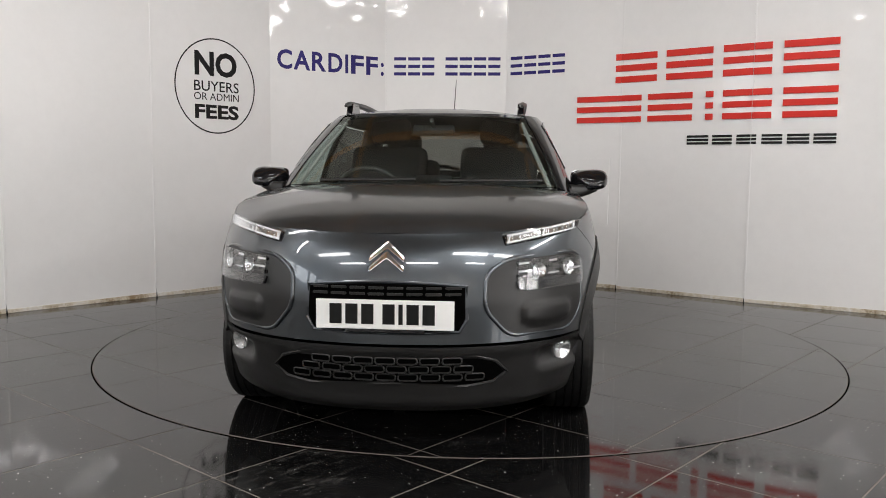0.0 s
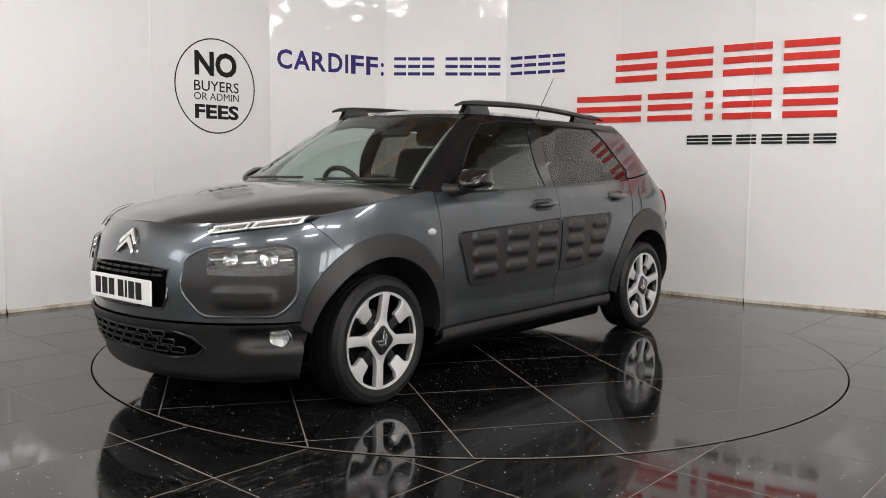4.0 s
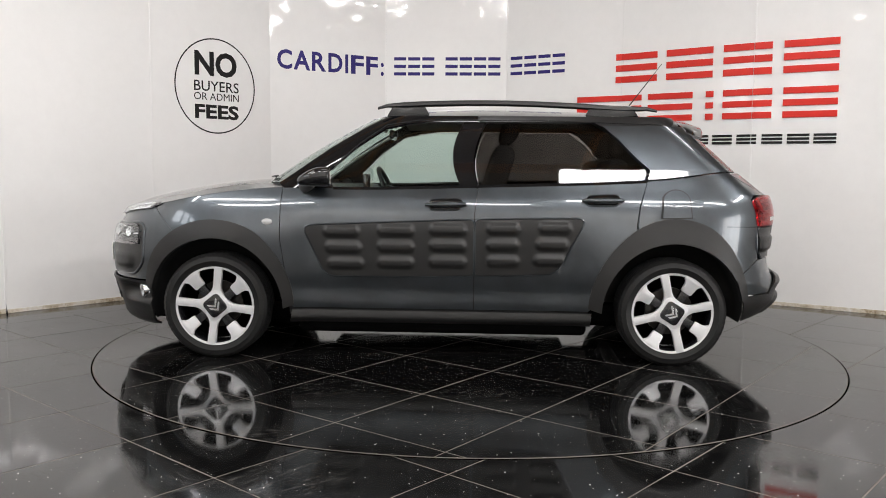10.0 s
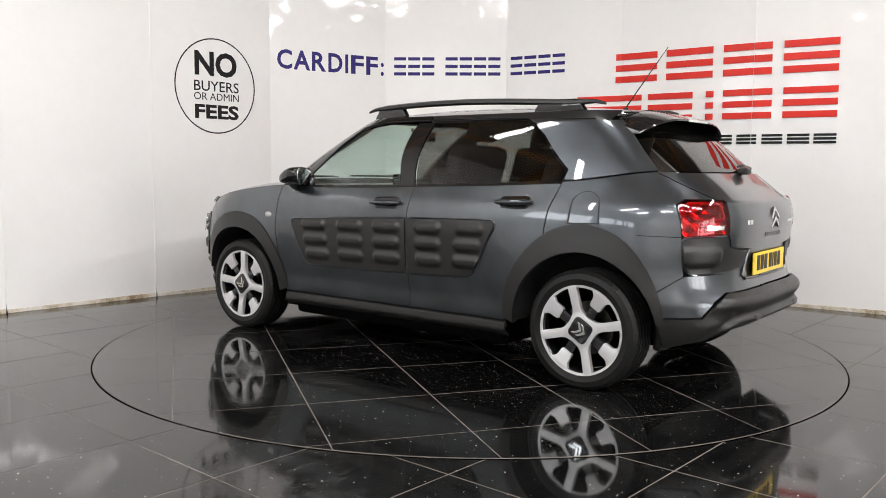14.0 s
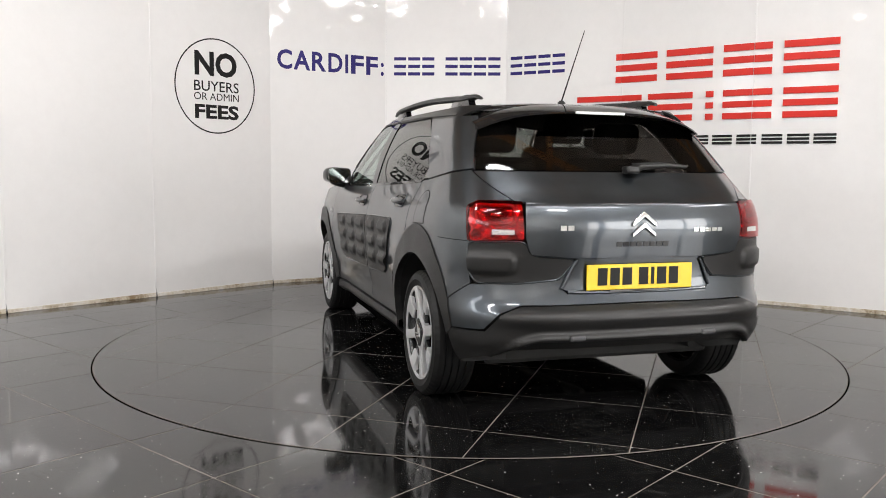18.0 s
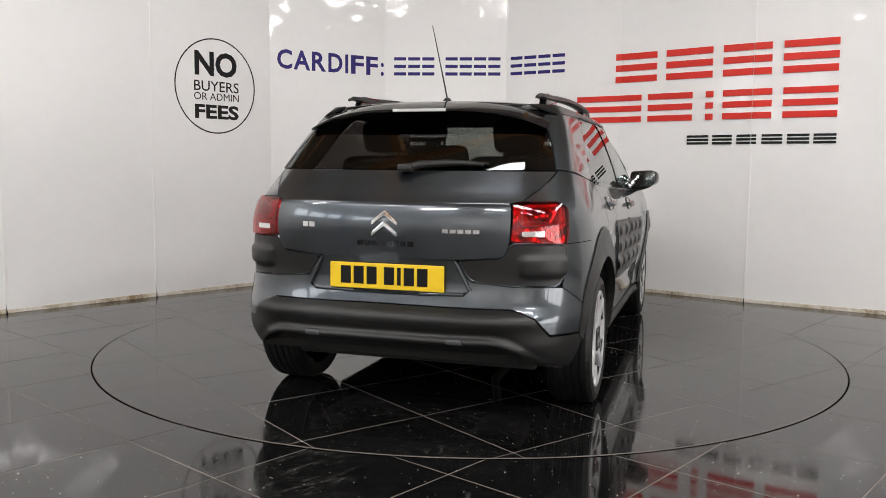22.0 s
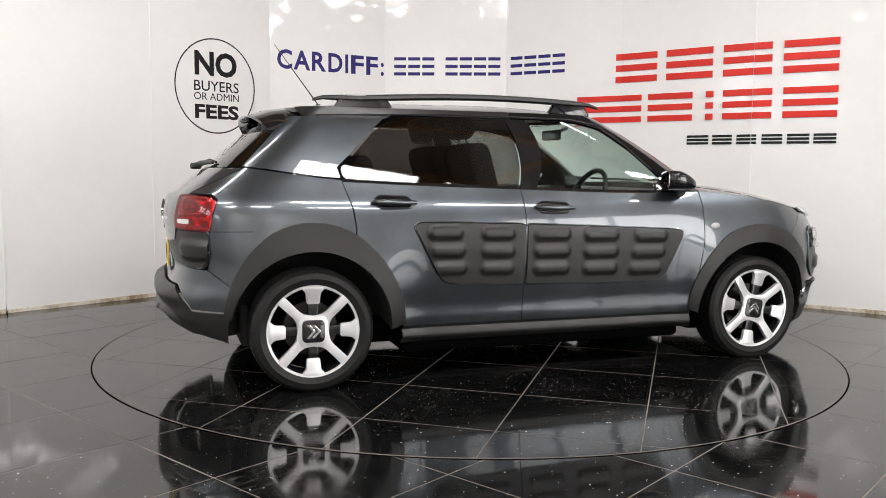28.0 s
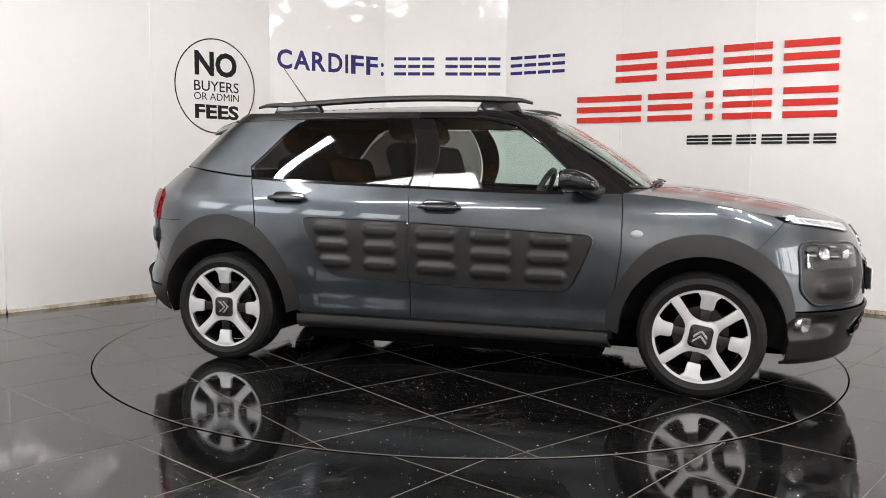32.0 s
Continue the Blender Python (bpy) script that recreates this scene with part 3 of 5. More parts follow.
body = Ring(
    width=smooth((0.16, 0.69), (0.22, 0.757), (0.30, 0.790), (0.50, 0.821), (0.62, 0.834), (0.75, 0.841), (0.83, 0.836), (0.91, 0.820), (0.98, 0.79), (1.06, 0.756), (1.12, 0.726)),
    nose=smooth((0.16, 2.03), (0.22, 2.07), (0.30, 2.10), (0.42, 2.128), (0.58, 2.128), (0.70, 2.103), (0.80, 2.058), (0.86, 2.0), (0.92, 1.90), (1.0, 1.72)),
    tail=smooth((0.20, -1.83), (0.30, -1.95), (0.38, -2.0), (0.47, -2.0), (0.53, -1.96), (0.62, -1.94), (0.75, -1.955), (0.85, -1.965), (0.945, -1.945), (1.0, -1.88), (1.10, -1.75)),
    front=lambda z: 1.3, rear=lambda z: -1.25, nf=2.2, nr=3.5, waisted=body_line)
cabin = Ring(
    width=smooth((0.95, 0.796), (1.05, 0.763), (1.15, 0.728), (1.25, 0.689), (1.35, 0.644), (1.40, 0.608), (1.43, 0.565)),
    nose=smooth((0.95, 1.18), (1.0, 1.105), (1.2, 0.81), (1.35, 0.55), (1.40, 0.455), (1.43, 0.375)),
    tail=smooth((0.95, -1.88), (1.08, -1.76), (1.2, -1.63), (1.36, -1.44), (1.43, -1.34)),
    front=lambda z: 0.55 - (z - 1.0) * 1.6, rear=lambda z: -1.40 + (z - 1.08) * 0.8, nf=3.5, nr=3.2, waisted=cabin_line)


OFFSET = Vector((0.134, -0.171, 0.003))     # the car's middle, from the turntable's centre
WHEEL_R = 0.303
AXLES = (1.2975, -1.2975)


def B(x, z):
    return body.at_x(x, z), z


def F(y, z):
    return (body.at_y(y, z) if y >= 0 else -body.at_y(-y, z)), z


def R(y, z):
    return (body.at_y(y, z, True) if y >= 0 else 6 - body.at_y(-y, z, True)), z


def C(x, z):
    return cabin.at_x(x, z), z


def CF(y, z):
    return (cabin.at_y(y, z) if y >= 0 else -cabin.at_y(-y, z)), z


def CR(y, z):
    return (cabin.at_y(y, z, True) if y >= 0 else 6 - cabin.at_y(-y, z, True)), z


def arc(cx, cz, r, a0, a1, n, to=B, squash=1.0):
    return [to(cx + r * math.cos(radians(a0 + (a1 - a0) * i / n)), cz + squash * r * math.sin(radians(a0 + (a1 - a0) * i / n))) for i in range(n + 1)]


def frame_at(S, u, z):
    """A point of a shell, its outward normal and the metres that one u is worth there."""
    e = 1e-3
    p = S(u, z)
    du = (S(u + e, z) - S(u - e, z)) / (2 * e)
    dz = (S(u, z + e) - S(u, z - e)) / (2 * e)
    n = dz.cross(du)
    n.normalize()
    if n.dot(p - Vector((p.x * 0.75, 0, 0.5))) < 0:
        n.negate()
    return p, n, max(du.length, 0.05)


def metric(S, poly):
    u, z = sum(p[0] for p in poly) / len(poly), sum(p[1] for p in poly) / len(poly)
    return frame_at(S, u, z)[2]


def soften(S, poly, r, steps=4):
    k = metric(S, poly)
    return [(x / k, y) for x, y in outline_round([(p[0] * k, p[1]) for p in poly], r, steps)]


def inset(S, poly, d):
    k = metric(S, poly)
    pts = [Vector((p[0] * k, p[1])) for p in poly]
    pts = [p for i, p in enumerate(pts) if (p - pts[i - 1]).length > 1e-5]
    n = len(pts)
    area = sum(pts[i - 1].x * pts[i].y - pts[i].x * pts[i - 1].y for i in range(n))
    sign = 1 if area > 0 else -1
    out = []
    for i in range(n):
        a = (pts[i] - pts[i - 1]).normalized()
        b = (pts[(i + 1) % n] - pts[i]).normalized()
        na, nb = Vector((-a.y, a.x)) * sign, Vector((-b.y, b.x)) * sign
        m = na + nb
        m = m * (1 / max(m.length_squared, 0.4)) * 2 if m.length > 1e-6 else na
        q = pts[i] + m * d
        out.append((q.x / k, q.y))
    return out


def shell(S, poly, off=0.0, depth=0.012, gap=0.0022, step=0.03, step_z=None, raise_by=None, mirror=False, back=False):
    """A sheet of a shell inside an outline in (u, z), lifted by off, with its edges turned in by depth."""
    if gap:
        poly = inset(S, poly, gap)
    k = metric(S, poly)
    su, sz = step / k, step_z or step
    bm = bmesh.new()
    f = bm.faces.new([bm.verts.new((p[0], p[1], 0)) for p in poly])
    u0, u1 = min(p[0] for p in poly), max(p[0] for p in poly)
    z0, z1 = min(p[1] for p in poly), max(p[1] for p in poly)
    for axis, lo, hi, st in ((0, u0, u1, su), (1, z0, z1, sz)):
        count = int((hi - lo) / st)
        for i in range(1, count + 1):
            co = [0, 0, 0]
            no = [0, 0, 0]
            co[axis], no[axis] = lo + (hi - lo) * i / (count + 1), 1
            bmesh.ops.bisect_plane(bm, geom=bm.verts[:] + bm.edges[:] + bm.faces[:], dist=1e-7, plane_co=co, plane_no=no)
    big = [f for f in bm.faces if len(f.verts) > 4]
    if big:
        bmesh.ops.triangulate(bm, faces=big)
    rim = [e for e in bm.edges if len(e.link_faces) == 1]
    inner = {}
    for v in bm.verts:
        p, n, _ = frame_at(S, v.co.x, v.co.y)
        lift = off + (raise_by(p) if raise_by else 0.0)
        inner[v] = p + n * (lift - depth)
        v.co, v.normal = p + n * lift, n
    # face the sheet outwards
    f = max(bm.faces, key=lambda f: f.calc_area())
    f.normal_update()
    if f.normal.dot(f.verts[0].normal) < 0:
        bmesh.ops.reverse_faces(bm, faces=bm.faces[:])
    for f in bm.faces:
        f.smooth = True
    if back:
        pair = {v: bm.verts.new(inner[v]) for v in list(inner)}
        for f in list(bm.faces):
            g = bm.faces.new([pair[v] for v in reversed(f.verts)])
            g.smooth = True
    else:
        pair = {}
        for e in rim:
            for v in e.verts:
                if v not in pair:
                    pair[v] = bm.verts.new(inner[v])
    for e in rim:
        l = e.link_loops[0]
        a, b = l.vert, l.link_loop_next.vert
        bm.faces.new((b, a, pair[a], pair[b]))
        e.smooth = False
    if mirror:
        bmesh.ops.scale(bm, vec=(1, -1, 1), verts=bm.verts)
        bmesh.ops.reverse_faces(bm, faces=bm.faces[:])
    return bm


car = new("car")


def on_car(name, bm, mat, label="", parent=None):
    return part(name, bm, mat, parent or car, label, None if parent else OFFSET)


def pair_of(name, S, poly, mat, label="", parents=(None, None), **kw):
    """The same sheet on the left and on the right flank."""
    return [on_car(name, shell(S, poly, mirror=m, **kw), mat, label, parents[m]) for m in (False, True)]


def mirrored(make, name, mat, label="", parents=(None, None)):
    out = []
    for m in (False, True):
        bm = make()
        if m:
            bmesh.ops.scale(bm, vec=(1, -1, 1), verts=bm.verts)
            bmesh.ops.reverse_faces(bm, faces=bm.faces[:])
        out.append(on_car(name, bm, mat, label, parents[m]))
    return out


# top edge of the lower shell: hood edge, window line, tailgate glass
waist_x = smooth((-1.6, 1.095), (-1.15, 1.04), (-0.2, 1.003), (0.55, 0.985), (0.9, 0.985), (1.15, 0.965), (1.4, 0.93), (1.6, 0.89), (1.75, 0.868))


def waist(x0, x1, n=10, drop=0.0):
    return [B(x0 + (x1 - x0) * i / n, waist_x(x0 + (x1 - x0) * i / n) - drop) for i in range(n + 1)]


def hood_point(x, f):
    """The hood by x and the share f (-1 to 1) of its width."""
    edge_z = min(waist_x(x), 0.985) if x < 1.72 else 0.871 - (x - 1.72) * 0.09
    u = body.at_x(x, edge_z)
    y = body(u, edge_z).y
    mid = smooth((0.95, 1.03), (1.1, 1.027), (1.3, 1.010), (1.6, 0.966), (1.8, 0.924), (1.93, 0.885), (2.012, 0.848))(x)
    z = mid - (mid - edge_z) * abs(f) ** 2.9
    return Vector((x, y * f, z))


def build_hood():
    bm = bmesh.new()
    nx, nf = 44, 40
    rows = []
    for i in range(nx + 1):
        t = 1 - (1 - i / nx) ** 1.9
        row = []
        for j in range(nf + 1):
            f = -1 + 2 * j / nf
            f = math.copysign(abs(f) ** 0.8, f)
            x0 = 1.065 - 0.155 * abs(f) ** 2.4
            x = x0 + (2.012 - x0) * t
            row.append(bm.verts.new(hood_point(min(x, 2.0115), f * 0.996)))
        rows.append(row)
    for a, b in zip(rows, rows[1:]):
        for j in range(nf):
            bm.faces.new((a[j], b[j], b[j + 1], a[j + 1]))
    bmesh.ops.remove_doubles(bm, verts=bm.verts, dist=1e-5)
    bmesh.ops.recalc_face_normals(bm, faces=bm.faces)
    up = sum(f.normal.z for f in bm.faces)
    if up < 0:
        bmesh.ops.reverse_faces(bm, faces=bm.faces[:])
    rim = [e for e in bm.edges if len(e.link_faces) == 1]
    r = bmesh.ops.extrude_edge_only(bm, edges=rim)
    vs = [v for v in r["geom"] if isinstance(v, bmesh.types.BMVert)]
    bmesh.ops.translate(bm, vec=(-0.004, 0, -0.02), verts=vs)
    smooth_faces(bm, 50)
    on_car("bonnet", bm, PAINT)


def roof_point(x, f):
    edge = cabin(cabin.at_x(x, 1.40), 1.40)
    mid = smooth((-1.5, 1.395), (-1.3, 1.427), (-0.8, 1.462), (-0.2, 1.472), (0.22, 1.450), (0.465, 1.405))(x)
    return Vector((x, edge.y * f, mid - (mid - 1.40) * abs(f) ** 2.2))


def build_roof():
    bm = bmesh.new()
    rows = []
    nx, nf = 36, 28
    for i in range(nx + 1):
        row = []
        for j in range(nf + 1):
            f = -1 + 2 * j / nf
            x1 = 0.448 - 0.16 * abs(f) ** 3
            x = -1.40 + (x1 + 1.40) * i / nx
            row.append(bm.verts.new(roof_point(x, f)))
        rows.append(row)
    for a, b in zip(rows, rows[1:]):
        for j in range(nf):
            bm.faces.new((a[j], b[j], b[j + 1], a[j + 1]))
    bmesh.ops.recalc_face_normals(bm, faces=bm.faces)
    if sum(f.normal.z for f in bm.faces) < 0:
        bmesh.ops.reverse_faces(bm, faces=bm.faces[:])
    rim = [e for e in bm.edges if len(e.link_faces) == 1]
    r = bmesh.ops.extrude_edge_only(bm, edges=rim)
    bmesh.ops.translate(bm, vec=(0, 0, -0.02), verts=[v for v in r["geom"] if isinstance(v, bmesh.types.BMVert)])
    on_car("roof", smooth_faces(bm, 50), GLOSS, "gloss black roof")
    # headliner
    bm = bmesh.new()
    rows = []
    for i in range(13):
        rows.append([bm.verts.new(roof_point(-1.36 + 1.66 * i / 12, 0.95 * (-1 + j / 6)) - Vector((0, 0, 0.035))) for j in range(13)])
    for a, b in zip(rows, rows[1:]):
        for j in range(12):
            bm.faces.new((a[j], a[j + 1], b[j + 1], b[j]))
    bmesh.ops.solidify(bm, geom=bm.faces[:], thickness=0.008)
    on_car("headliner", smooth_faces(bm), GREYTRIM)


def build_shell():
    FA, RA = AXLES
    # dark inner hull behind the gaps
    lower = [B(0.87, 0.25), B(-0.83, 0.25), B(-0.83, 0.9), B(0.87, 0.9)]
    pair_of("inner_panel", body, lower, DARK, off=-0.016, depth=0.004, gap=0, step=0.08)
    # front wings
    wing = waist(0.905, 1.60, 10) + [B(1.656, 0.86), B(1.602, 0.80), B(1.537, 0.733)] + arc(FA, 0.303, 0.42, 61, 172, 16) + [B(0.852, 0.30), B(0.885, 0.50), B(0.913, 0.70), B(0.912, 0.9)]
    pair_of("front_wing", body, wing, PAINT)
    # doors
    fdoor = [B(0.852, 0.30), B(-0.183, 0.30), B(-0.183, 0.85), B(-0.20, 1.003)] + waist(-0.19, 0.905, 8)[1:] + [B(0.912, 0.9), B(0.913, 0.70), B(0.885, 0.50)]

    def sculpt(p):
        return -0.006 * math.exp(-((p.z - 0.405) / 0.055) ** 2) + 0.002 * math.exp(-((p.z - 0.33) / 0.03) ** 2)
    fd = pair_of("front_door", body, fdoor, PAINT, raise_by=sculpt)
    rdoor = [B(-0.183, 0.30), B(-0.83, 0.30)] + arc(RA, 0.303, 0.42, 6, 61, 8) + [B(-1.085, 0.80), B(-1.10, 0.9), B(-1.145, 1.03)] + waist(-1.145, -0.20, 8)[1:] + [B(-0.183, 0.85)]
    rd = pair_of("rear_door", body, rdoor, PAINT, raise_by=sculpt)
    # quarter panels
    quarter_panel = waist(-1.60, -1.145, 6) + [B(-1.10, 0.9), B(-1.085, 0.80)] + arc(RA, 0.303, 0.42, 62, 150, 12) + [R(0.725, 0.606), R(0.735, 0.70), R(0.7355, 0.79), R(0.7255, 0.941), R(0.69, 0.964), R(0.566, 0.967), R(0.664, 1.093)]
    pair_of("rear_quarter_panel", body, quarter_panel, PAINT)
    # nose in one piece, from the hood edge down to the dark bumper
    nose = [F(0.69 - 1.38 * i / 16, 0.438) for i in range(17)]
    left = [B(1.702, 0.439)] + arc(FA, 0.303, 0.42, 20, 60, 6) + [B(1.536, 0.734), B(1.601, 0.80), B(1.656, 0.86)] + [F(0.66, 0.865), F(0.55, 0.862), F(0.40, 0.855), F(0.2, 0.849), F(0.0, 0.846)]
    right = [(-p[0], p[1]) for p in reversed(left[:-1])]
    on_car("front_panel", shell(body, left + right + nose[::-1], off=0.0, gap=0.001), PAINT)
    # dark lower bumper
    lowf = [F(-0.70 + 1.4 * i / 16, 0.432) for i in range(17)]
    l2 = [B(1.70, 0.434)] + arc(FA, 0.303, 0.40, 18, -16, 5) + [B(1.66, 0.172), F(0.62, 0.163), F(0.4, 0.162), F(0.0, 0.165)]
    l2 = lowf[8:] + l2
    low = l2 + [(-p[0], p[1]) for p in reversed(l2[1:-1])]

    def chin(p):
        return 0.014 * math.exp(-((p.z - 0.425) / 0.03) ** 2) * max(0, min(1, (0.74 - abs(p.y)) / 0.12)) + 0.012 * math.exp(-((p.z - 0.2) / 0.03) ** 2) - 0.048 * math.exp(-((abs(p.y) - 0.665) / 0.085) ** 4 - ((p.z - 0.362) / 0.042) ** 4) - 0.010 * math.exp(-(p.y / 0.44) ** 8 - ((p.z - 0.335) / 0.045) ** 4)
    bumper = on_car("front_bumper", shell(body, low, off=0.004, raise_by=chin, step=0.016), PLASTIC, "unpainted dark grey plastic bumper")
    # tail
    tail_left = [R(0.0, 1.09), R(0.35, 1.09), R(0.62, 1.09), R(0.660, 1.09), R(0.56, 0.962), R(0.522, 0.955), R(0.528, 0.80), R(0.505, 0.738), R(0.30, 0.720), R(0.0, 0.720)]
    gate = tail_left + [(6 - p[0], p[1]) for p in reversed(tail_left[1:-1])]

    def crease(p):
        return 0.010 * max(0.0, min(1.0, (0.962 - p.z) / 0.012)) if p.z > 0.9 else 0.010
    tailgate = on_car("tailgate", shell(body, gate, raise_by=crease, step=0.03, step_z=0.012), PAINT)
    pads = [R(0.735, 0.785), R(0.53, 0.79), R(0.50, 0.732), R(0.31, 0.716), R(0.375, 0.632), R(0.54, 0.616), R(0.705, 0.612), R(0.732, 0.66)]
    pads = soften(body, pads, 0.03)

    def pad_bulge(p):
        d = ((abs(p.y) - 0.655) / 0.105) ** 4 + ((p.z - 0.697) / 0.050) ** 4
        e = min(max((0.62 - d) / 0.25, 0), 1)
        return 0.010 * max(0, 1 - d) + 0.007 * e * e * (3 - 2 * e)

    def pad_edge():
        return tube([frame_at(body, *q)[0] + frame_at(body, *q)[1] * 0.001 for q in inset(body, pads, -0.003)], 0.0045, None, 6, True)
    mirrored(pad_edge, "pad_edge", PAINT, "painted edge round the bump pad")
    seam = [R(0.738, 0.788), B(-1.58, 0.791), B(-1.58, 0.794), R(0.738, 0.791)]
    pair_of("panel_seam", body, seam, SHADEBLACK, off=0.0008, depth=0.002, gap=0, step=0.03)
    pair_of("rear_bump_pad", body, pads, PLASTIC, "matt black plastic bump pad", off=0.006, raise_by=pad_bulge, step=0.012)
    mid_left = [R(0.0, 0.722), R(0.30, 0.720), R(0.375, 0.627), R(0.54, 0.611), R(0.725, 0.606), *arc(RA, 0.303, 0.415, 150, 165.5, 5), R(0.69, 0.414), R(0.635, 0.484), R(0.54, 0.52), R(0.0, 0.524)]
    mid = mid_left + [(6 - p[0], p[1]) for p in reversed(mid_left[1:-1])]
    on_car("rear_bumper_upper", shell(body, mid), PAINT)
    low_left = [R(0.0, 0.519), R(0.54, 0.515), R(0.632, 0.479), R(0.687, 0.408), B(-1.70, 0.404), B(-1.69, 0.40)] + arc(RA, 0.303, 0.40, 167, 187, 5) + [B(-1.72, 0.265), R(0.66, 0.295), R(0.45, 0.305), R(0.0, 0.305)]
    low = low_left + [(6 - p[0], p[1]) for p in reversed(low_left[1:-1])]

    def roll(p):
        mid = 1 if abs(p.y) < 0.55 else max(0, 1 - (abs(p.y) - 0.55) / 0.16)
        lip = 0.385 - 0.05 * max(0, (abs(p.y) - 0.45) / 0.15) ** 2
        return mid * (0.022 * math.exp(-((p.z - 0.467) / 0.034) ** 2) + 0.016 * math.exp(-((p.z - lip) / 0.014) ** 2) - 0.035 * max(0, min(1, (lip - 0.012 - p.z) / 0.012)) - 0.006 * math.exp(-((p.z - lip - 0.03) / 0.012) ** 2))
    on_car("rear_bumper", shell(body, low, off=0.006, raise_by=roll, step=0.022, step_z=0.009), PLASTIC, "unpainted dark grey plastic rear bumper")
    # sills
    sill = [B(0.875, 0.215), B(-0.85, 0.215), B(-0.85, 0.292), B(0.855, 0.292)]

    def ridge(p):
        return 0.020 * max(0, 1 - abs(p.z - 0.252) / 0.04)
    pair_of("sill", body, sill, PLASTIC, "black plastic side sill", off=0.006, raise_by=ridge, step=0.05, step_z=0.010)
    # wheel arch cladding
    for cx, name, a0, a1, outer in ((FA, "front_arch_trim", 15, 178, smooth((15, 0.44), (21, 0.45), (43, 0.48), (65, 0.491), (84, 0.497), (114, 0.495), (144, 0.468), (178, 0.455))), (RA, "rear_arch_trim", 2, 167, smooth((0, 0.468), (25, 0.473), (50, 0.492), (72, 0.521), (91, 0.531), (108, 0.524), (124, 0.496), (140, 0.464), (155, 0.442), (167, 0.430)))):
        poly = []
        for i in range(31):
            a = a0 + (a1 - a0) * i / 30
            r = outer(a)
            poly.append(B(cx + r * math.cos(radians(a)), 0.303 + r * math.sin(radians(a))))
        poly += arc(cx, 0.303, 0.392, a1 + 3, a0 - 3, 26)

        def lip(p, cx=cx):
            r = math.hypot(p.x - cx, p.z - 0.303)
            return 0.005 * max(0, 1 - abs(r - 0.40) / 0.05)
        pair_of(name, body, poly, PLASTIC, "matt black wheel arch trim", off=0.006, raise_by=lip, depth=0.035, gap=0, step=0.03)
        # liner
        def liner(cx=cx):
            bm = bmesh.new()
            rows = []
            for i in range(21):
                a = radians((-14 + 194 * i / 20) if cx > 0 else 189 * i / 20)
                lx, lz = cx + 0.40 * math.cos(a), 0.303 + 0.40 * math.sin(a)
                side = body(B(lx, max(lz, 0.2))[0], max(lz, 0.2)).y - 0.006
                rows.append([bm.verts.new((lx, y, lz)) for y in (side, 0.66, 0.52)] + [bm.verts.new((cx + 0.1 * math.cos(a), 0.52, 0.303 + 0.1 * math.sin(a)))])
            for a, b in zip(rows, rows[1:]):
                for j in range(3):
                    bm.faces.new((a[j], a[j + 1], b[j + 1], b[j]))
            return smooth_faces(bm, 60)
        mirrored(liner, "arch_liner", DARK)
    # underbody
    on_car("underbody", box((2.75, 1.34, 0.12), (0.15, 0, 0.255), 0.03), SHADEBLACK)
    on_car("exhaust_pipe", tube([(1.2, -0.1, 0.16), (0.4, -0.12, 0.15), (-0.5, -0.12, 0.15), (-0.95, -0.25, 0.17)], 0.026, segments=14), STEEL)
    on_car("silencer", box((0.36, 0.26, 0.10), (-1.22, -0.35, 0.21), 0.045, segments=3), DARK)
    on_car("rear_axle", tube([(-1.25, -0.62, 0.24), (-1.12, -0.5, 0.17), (-1.10, 0, 0.16), (-1.12, 0.5, 0.17), (-1.25, 0.62, 0.24)], 0.045, segments=12), DARK)
    # dark box added to block the bright view under the tail
    on_car("rear_underfill", box((0.05, 1.18, 0.20), (-1.60, 0, 0.30), 0.02), DARK)
    on_car("spare_well", box((0.42, 0.90, 0.12), (-1.38, 0, 0.25), 0.04), SHADEBLACK)
    on_car("undertray", box((0.36, 0.96, 0.04), (1.62, 0, 0.195), 0.01), SHADEBLACK)
    on_car("front_subframe", box((0.30, 0.9, 0.05), (1.25, 0, 0.145), 0.02), DARK)
    on_car("floor_pan", box((1.66, 1.50, 0.14), (0.0, 0, 0.220), 0.03), SHADEBLACK)
    return fd, rd, bumper, tailgate


